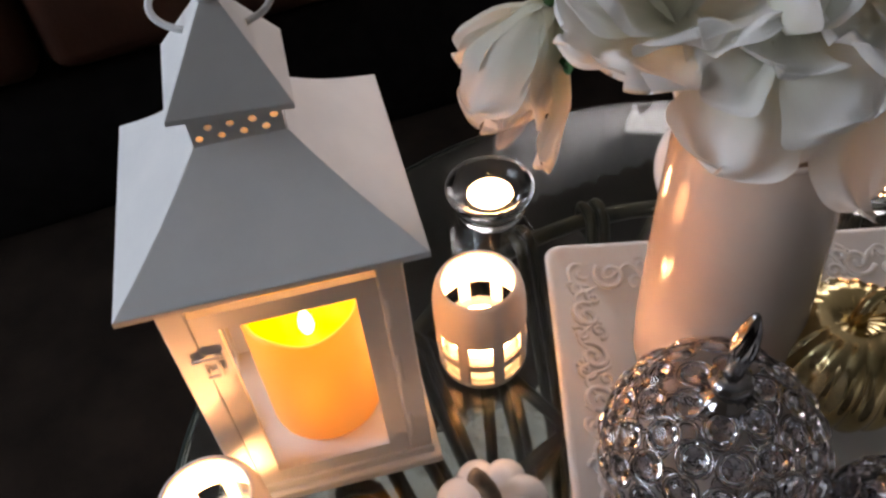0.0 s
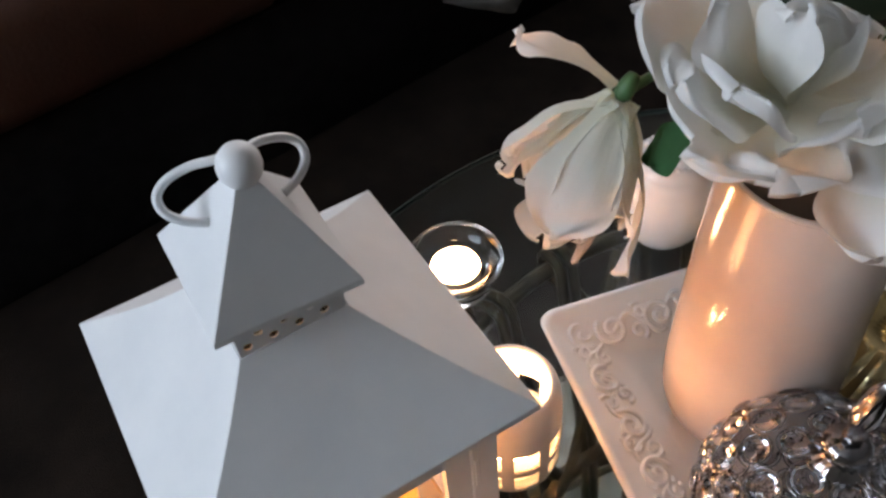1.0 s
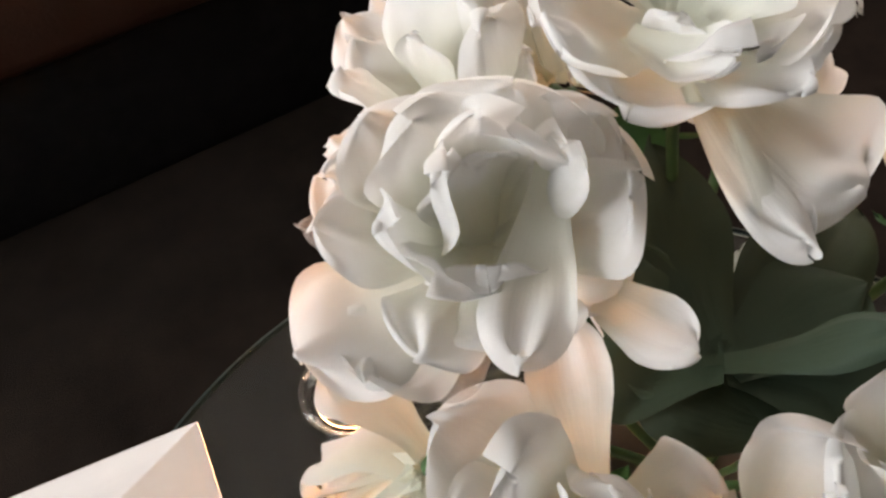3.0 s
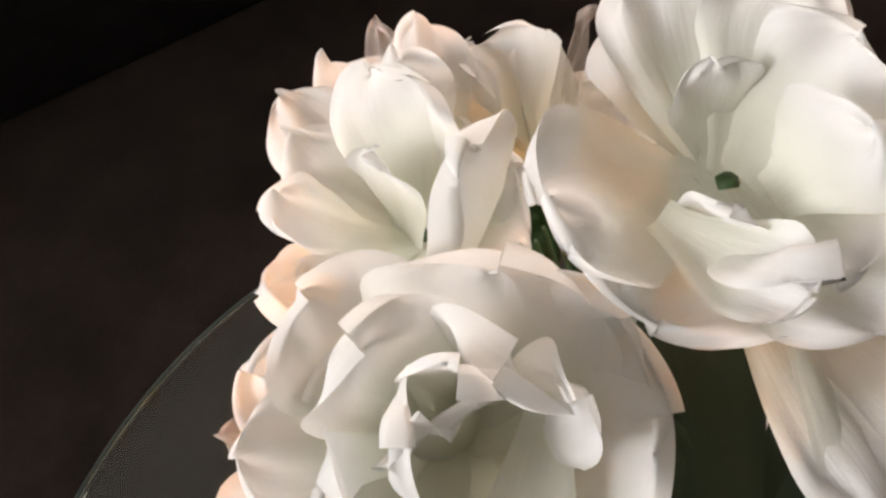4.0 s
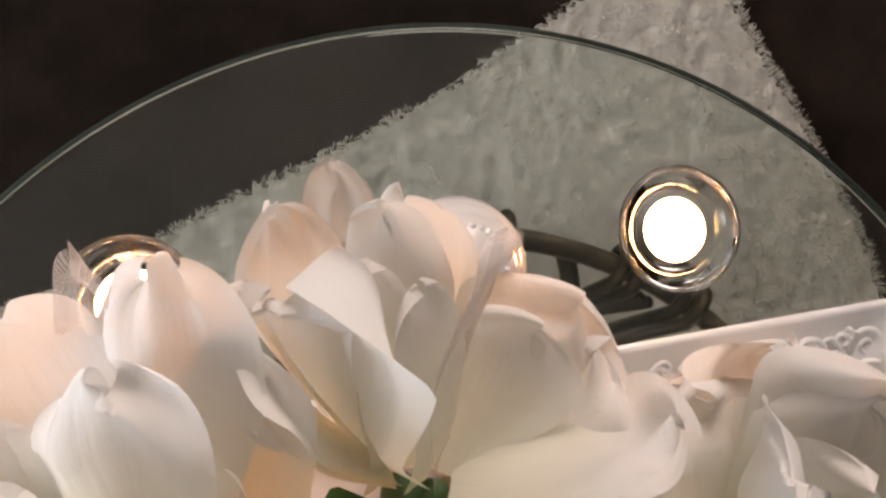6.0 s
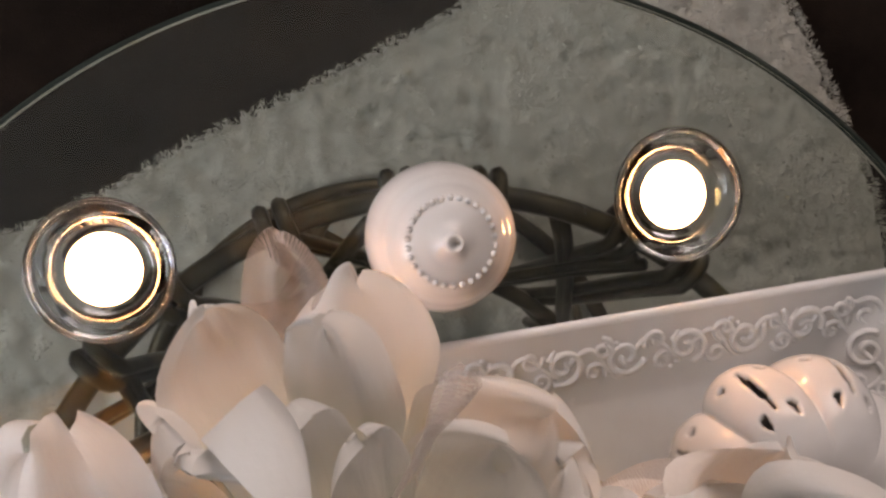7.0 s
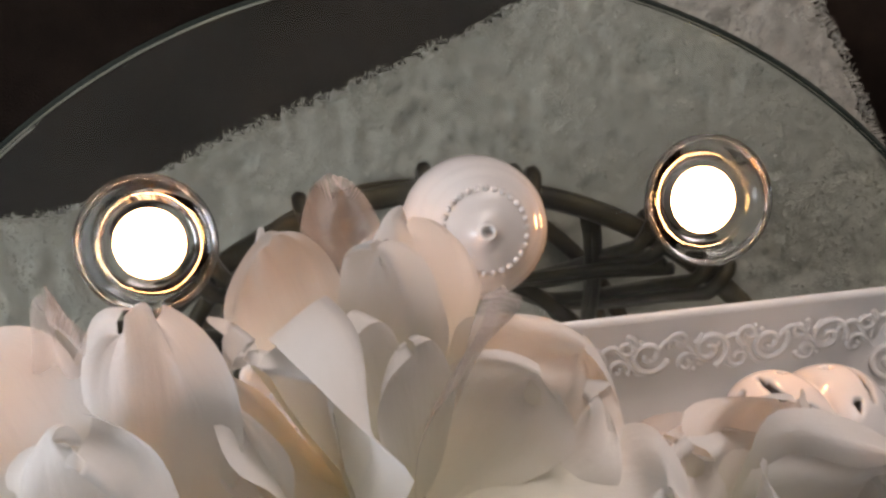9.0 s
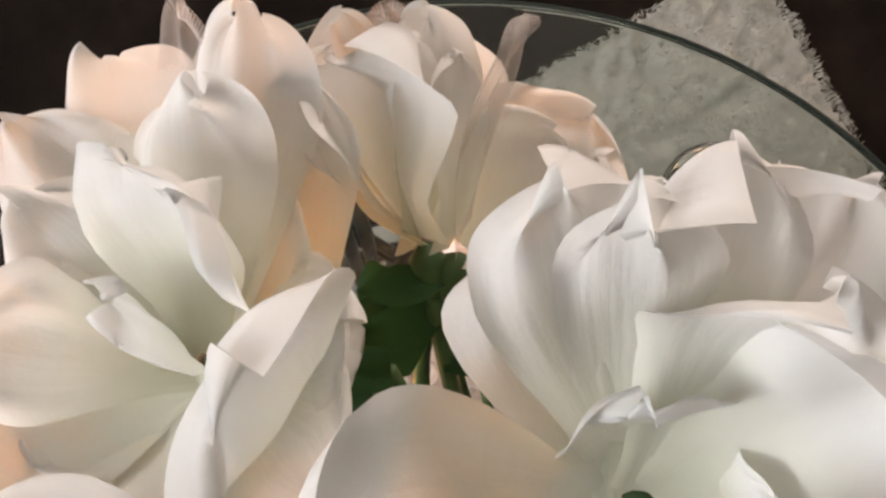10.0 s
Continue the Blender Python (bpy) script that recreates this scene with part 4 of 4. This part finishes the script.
def rose(base, axis, petals, seed, label, gauze=(), core=(), rings=(), sepals=3, via=None):
    """petals and gauze: the tip, half the width and, where they differ from the rest, the root of each and the way that it faces.
    core: (height, spread, half-width) of the rolled petals in the middle; rings: (count, reach, rise, half-width) of evenly spread petals."""
    base, axis = Vector(base), Vector(axis).normalized()
    ro = thing("rose", axis_pose(base, axis), label, "flower", "roses in the vase")
    back = ro.matrix_world.inverted()
    rng = random.Random(seed)
    side = axis.orthogonal().normalized()
    across = axis.cross(side)

    def put(name, mat, root, tip, W, hollow, rolled, text="", facing=None):
        d = tip - root
        radial = d - axis * d.dot(axis)
        N = axis * 0.75 - (radial.normalized() * 0.9 if radial.length > 1e-4 else side)
        N = Vector(facing) if facing else N
        bm = silk_sheet(root, tip, W, N, rng.uniform(0.07, 0.13) * hollow, W * rng.uniform(1.5, 2.2) / hollow ** 0.5, 0.0066 * (W / 0.024), rng.uniform(0, 60), rolled * rng.uniform(0.4, 1.6), rng.uniform(0, 0.06))
        bmesh.ops.transform(bm, matrix=back, verts=bm.verts)
        part(name, bm, mat, ro, text)

    for count, reach, rise, W in rings:
        off = rng.uniform(0, 6.28)
        for k in range(count):
            a = off + 2 * math.pi * k / count + rng.uniform(-0.2, 0.2)
            out = side * math.cos(a) + across * math.sin(a)
            put("petal", PETAL, base + out * 0.003, base + out * reach * rng.uniform(0.9, 1.1) + axis * rise * rng.uniform(0.85, 1.15), W * rng.uniform(0.92, 1.08), 1.0, 0.14)
    for tip, W, *more in petals:
        root = Vector(more[0]) if more else base + (Vector(tip) - base).normalized() * 0.003
        put("petal", PETAL, root, Vector(tip), W, 1.0, 0.10, "", more[1] if len(more) > 1 else None)
    for k, (height, spread, W) in enumerate(core):
        a = 2.3 * k + seed
        out = side * math.cos(a) + across * math.sin(a)
        put("petal", PETAL, base + out * 0.004, base + axis * height + out * spread, W, 1.35, 0.16)
    for tip, W, *root in gauze:
        root = Vector(root[0]) if root else base
        put("gauze_petal", GAUZE, root, Vector(tip), W, 0.8, 0.05, "sheer open-weave organza petal")
    for k in range(sepals):
        a = 2 * math.pi * k / sepals + 0.3 * seed
        out = side * math.cos(a) + across * math.sin(a)
        bm = silk_sheet(base - axis * 0.004, base + out * 0.022 - axis * 0.010, 0.006, axis, 0.05, 0.02, 0.001, seed + k, 0.05, 0.9, 6, 8)
        bmesh.ops.transform(bm, matrix=back, verts=bm.verts)
        part("sepal", bm, DARK_LEAF, ro, "dark green cloth sepal")
    part("calyx", lathe([(0, -0.012), (0.0025, -0.011), (0.0040, -0.006), (0.0040, -0.002), (0.0018, 0.001), (0, 0.002)], 12), STEM, ro)
    # the stem bends down into the vase
    p1 = Vector(via) if via else base - axis * 0.05
    pts = []
    for k in range(13):
        t = k / 12
        pts.append(back @ ((1 - t) ** 2 * base + 2 * t * (1 - t) * p1 + t * t * MOUTH))
    part("stem", tube(pts, 0.0022, 7), STEM, ro)
    return ro


def leaf_thing(root, tip, W, seed, mat, label, bend=0.06, teeth=0):
    root, tip = Vector(root), Vector(tip)
    le = thing("leaf", Matrix.Translation(root), label, "leaf", "leaves in the vase")
    bm = silk_sheet(root, tip, W, (0, 0, 1), bend, W * 2.2, 0.003, seed, 0.16, 0.45, 12, 15, teeth)
    bmesh.ops.translate(bm, verts=bm.verts, vec=-root)
    part("blade", bm, mat, le)
    part("stalk", tube([(0, 0, -0.001), (MOUTH - root) * 0.4 + Vector((0, 0, -0.01)), MOUTH - root], 0.0014, 6), STEM, le)
    return le


TXT = "cream silk rose with loose ruffled petals in the vase"
rose((0.309, 0.513, 0.846), (-0.05, -0.05, 1), (((0.263, 0.510, 0.862), 0.025), ((0.281, 0.482, 0.849), 0.026), ((0.305, 0.477, 0.868), 0.013, (0.286, 0.503, 0.858)), ((0.311, 0.481, 0.872), 0.022), ((0.323, 0.504, 0.880), 0.016, (0.311, 0.502, 0.858)), ((0.295, 0.556, 0.876), 0.015), ((0.302, 0.551, 0.884), 0.011), ((0.313, 0.554, 0.882), 0.015), ((0.329, 0.551, 0.878), 0.017), ((0.319, 0.539, 0.888), 0.016), ((0.295, 0.552, 0.868), 0.018), ((0.330, 0.525, 0.880), 0.022), ((0.343, 0.491, 0.872), 0.024), ((0.326, 0.470, 0.862), 0.024), ((0.319, 0.434, 0.838), 0.011, (0.300, 0.486, 0.852)), ((0.341, 0.451, 0.835), 0.032, (0.315, 0.487, 0.846))), 1, "large wide-open cream silk rose atop the bouquet",
     core=((0.026, 0.016, 0.012), (0.022, 0.018, 0.011), (0.018, 0.012, 0.008)))
rose((0.240, 0.477, 0.806), (-0.12, -0.22, 0.95), (((0.279, 0.465, 0.844), 0.026), ((0.276, 0.486, 0.846), 0.022), ((0.252, 0.502, 0.846), 0.032), ((0.209, 0.512, 0.834), 0.023), ((0.194, 0.498, 0.825), 0.018), ((0.188, 0.480, 0.822), 0.018), ((0.179, 0.453, 0.803), 0.026), ((0.195, 0.440, 0.800), 0.022), ((0.218, 0.447, 0.838), 0.016), ((0.237, 0.426, 0.820), 0.014, (0.258, 0.475, 0.842)), ((0.287, 0.424, 0.812), 0.012, (0.259, 0.464, 0.808)), ((0.221, 0.488, 0.852), 0.022), ((0.247, 0.479, 0.856), 0.020), ((0.257, 0.469, 0.856), 0.015), ((0.208, 0.462, 0.842), 0.018), ((0.233, 0.448, 0.832), 0.019)), 21, TXT,
     gauze=(((0.185, 0.488, 0.815), 0.009), ((0.217, 0.438, 0.785), 0.009, (0.240, 0.454, 0.800))),
     core=((0.05, 0.006, 0.018), (0.048, -0.004, 0.017), (0.052, 0.01, 0.014)),
     rings=((6, 0.04, 0.012, 0.02),))
rose((0.242, 0.536, 0.800), (-0.35, 0.35, 0.87), (((0.225, 0.596, 0.812), 0.019), ((0.210, 0.583, 0.813), 0.016), ((0.211, 0.569, 0.812), 0.014), ((0.252, 0.600, 0.818), 0.016), ((0.244, 0.585, 0.820), 0.016), ((0.244, 0.565, 0.835), 0.020), ((0.252, 0.539, 0.842), 0.025, (0.259, 0.525, 0.795), (-0.740, 0.670, 0.300)), ((0.204, 0.547, 0.819), 0.016), ((0.197, 0.528, 0.808), 0.018), ((0.209, 0.516, 0.800), 0.020), ((0.228, 0.513, 0.798), 0.019), ((0.253, 0.519, 0.800), 0.016), ((0.234, 0.570, 0.835), 0.019), ((0.261, 0.587, 0.812), 0.012, (0.262, 0.543, 0.800))), 3, TXT,
     gauze=(((0.242, 0.603, 0.812), 0.008),),
     core=((0.034, 0.002, 0.013),),
     rings=((6, 0.034, 0.014, 0.016),))
rose((0.286, 0.556, 0.785), (-0.05, 0.92, 0.38), (((0.271, 0.609, 0.786), 0.012), ((0.276, 0.596, 0.806), 0.028), ((0.296, 0.609, 0.772), 0.015), ((0.288, 0.605, 0.798), 0.011), ((0.262, 0.590, 0.806), 0.015), ((0.261, 0.587, 0.800), 0.016)), 4, "half-open cream silk rose bud in the vase",
     gauze=(((0.283, 0.617, 0.768), 0.009),),
     core=((0.045, 0.004, 0.01), (0.042, 0.006, 0.009)), sepals=2)
rose((0.293, 0.553, 0.785), (0.55, 0.6, 0.55), (((0.324, 0.583, 0.790), 0.020), ((0.331, 0.564, 0.808), 0.022), ((0.315, 0.579, 0.790), 0.015), ((0.328, 0.574, 0.785), 0.016)), 5, "half-open cream silk rose bud with an organza petal",
     gauze=(((0.308, 0.595, 0.809), 0.010), ((0.369, 0.560, 0.770), 0.009)), sepals=2)
rose((0.348, 0.525, 0.782), (0.4, 0.45, 0.8), (((0.366, 0.568, 0.782), 0.022), ((0.380, 0.560, 0.795), 0.022), ((0.345, 0.563, 0.792), 0.022), ((0.376, 0.555, 0.795), 0.019), ((0.351, 0.549, 0.815), 0.022), ((0.386, 0.542, 0.800), 0.022)), 6, TXT,
     core=((0.032, 0.006, 0.016), (0.03, -0.004, 0.012)),
     rings=((5, 0.036, 0.004, 0.02),))
rose((0.260, 0.399, 0.752), (-0.15, -0.3, 0.92), (((0.256, 0.446, 0.800), 0.014), ((0.262, 0.390, 0.797), 0.015), ((0.214, 0.427, 0.790), 0.025), ((0.213, 0.393, 0.780), 0.025), ((0.212, 0.380, 0.764), 0.028), ((0.236, 0.364, 0.752), 0.028), ((0.262, 0.359, 0.768), 0.025), ((0.291, 0.361, 0.778), 0.023), ((0.292, 0.394, 0.776), 0.021), ((0.229, 0.405, 0.802), 0.021), ((0.245, 0.381, 0.806), 0.016), ((0.222, 0.374, 0.790), 0.023)), 7, TXT,
     core=((0.048, 0.004, 0.016), (0.046, -0.005, 0.014), (0.044, 0.01, 0.011)))
rose((0.211, 0.430, 0.745), (-0.45, -0.03, -0.89), (((0.182, 0.471, 0.755), 0.018, (0.212, 0.436, 0.747)), ((0.175, 0.457, 0.706), 0.023), ((0.204, 0.408, 0.667), 0.018), ((0.205, 0.413, 0.698), 0.021), ((0.178, 0.427, 0.680), 0.021)), 8, "drooping half-open cream silk rose bud",
     gauze=(((0.185, 0.412, 0.676), 0.010),),
     core=((0.056, 0.008, 0.018), (0.052, 0.004, 0.014)),
     rings=((4, 0.024, 0.056, 0.02), (3, 0.015, 0.058, 0.018)), sepals=0, via=(0.25, 0.435, 0.775))
rose((0.298, 0.372, 0.765), (0.05, -0.55, 0.8), (((0.271, 0.340, 0.716), 0.029), ((0.265, 0.360, 0.745), 0.022), ((0.297, 0.373, 0.800), 0.020), ((0.301, 0.364, 0.800), 0.017), ((0.326, 0.338, 0.742), 0.031), ((0.327, 0.393, 0.798), 0.030), ((0.293, 0.352, 0.756), 0.024), ((0.295, 0.359, 0.700), 0.029), ((0.264, 0.378, 0.728), 0.022)), 9, "cream silk rose hanging over the rim of the vase",
     core=((0.044, 0.01, 0.014), (0.042, 0.008, 0.012)))
rose((0.352, 0.384, 0.768), (0.34, -0.42, 0.8), (((0.330, 0.357, 0.738), 0.034), ((0.347, 0.348, 0.676), 0.031), ((0.310, 0.347, 0.775), 0.031)), 10, TXT,
     core=((0.044, 0.01, 0.014), (0.042, 0.008, 0.012)),
     rings=((5, 0.046, 0.014, 0.026), (4, 0.03, 0.036, 0.022)))
rose((0.392, 0.455, 0.785), (0.7, 0.0, 0.7), (), 11, TXT,
     core=((0.044, 0.01, 0.014), (0.042, 0.008, 0.012)),
     rings=((5, 0.048, 0.012, 0.026), (4, 0.034, 0.034, 0.023)))
GREY = "grey-green cloth leaf among the roses"
DARK = "dark green serrated cloth leaf among the roses"
leaf_thing((0.305, 0.430, 0.785), (0.310, 0.514, 0.800), 0.020, 3, LEAF, GREY)
leaf_thing((0.304, 0.434, 0.783), (0.290, 0.477, 0.790), 0.014, 4, LEAF, GREY)
leaf_thing((0.305, 0.430, 0.785), (0.361, 0.448, 0.790), 0.022, 5, LEAF, GREY)
leaf_thing((0.305, 0.430, 0.785), (0.350, 0.421, 0.778), 0.022, 6, LEAF, GREY)
leaf_thing((0.320, 0.409, 0.772), (0.280, 0.433, 0.776), 0.018, 7, LEAF, GREY)
leaf_thing((0.305, 0.430, 0.785), (0.263, 0.446, 0.768), 0.020, 8, LEAF, GREY)
leaf_thing((0.305, 0.430, 0.785), (0.352, 0.402, 0.772), 0.020, 9, LEAF, GREY)
leaf_thing((0.305, 0.430, 0.785), (0.340, 0.416, 0.825), 0.010, 10, LEAF, GREY)
leaf_thing((0.305, 0.430, 0.785), (0.376, 0.413, 0.780), 0.022, 11, LEAF, GREY)
leaf_thing((0.315, 0.423, 0.765), (0.332, 0.400, 0.770), 0.014, 12, LEAF, GREY)
leaf_thing((0.305, 0.430, 0.785), (0.381, 0.486, 0.785), 0.022, 13, LEAF, GREY)
leaf_thing((0.272, 0.527, 0.803), (0.243, 0.528, 0.806), 0.012, 14, DARK_LEAF, DARK, 0.04, 9)
leaf_thing((0.276, 0.532, 0.800), (0.256, 0.530, 0.806), 0.012, 15, DARK_LEAF, DARK, 0.04, 9)
leaf_thing((0.256, 0.530, 0.790), (0.242, 0.520, 0.785), 0.011, 16, DARK_LEAF, DARK, 0.04, 9)
leaf_thing((0.289, 0.535, 0.772), (0.327, 0.533, 0.778), 0.018, 17, DARK_LEAF, DARK, 0.04, 9)
leaf_thing((0.288, 0.544, 0.778), (0.270, 0.540, 0.778), 0.014, 18, DARK_LEAF, DARK, 0.04, 9)
leaf_thing((0.233, 0.407, 0.745), (0.216, 0.414, 0.722), 0.014, 19, DARK_LEAF, DARK, 0.04, 9)
leaf_thing((0.297, 0.542, 0.760), (0.326, 0.535, 0.758), 0.016, 20, DARK_LEAF, DARK, 0.04, 9)
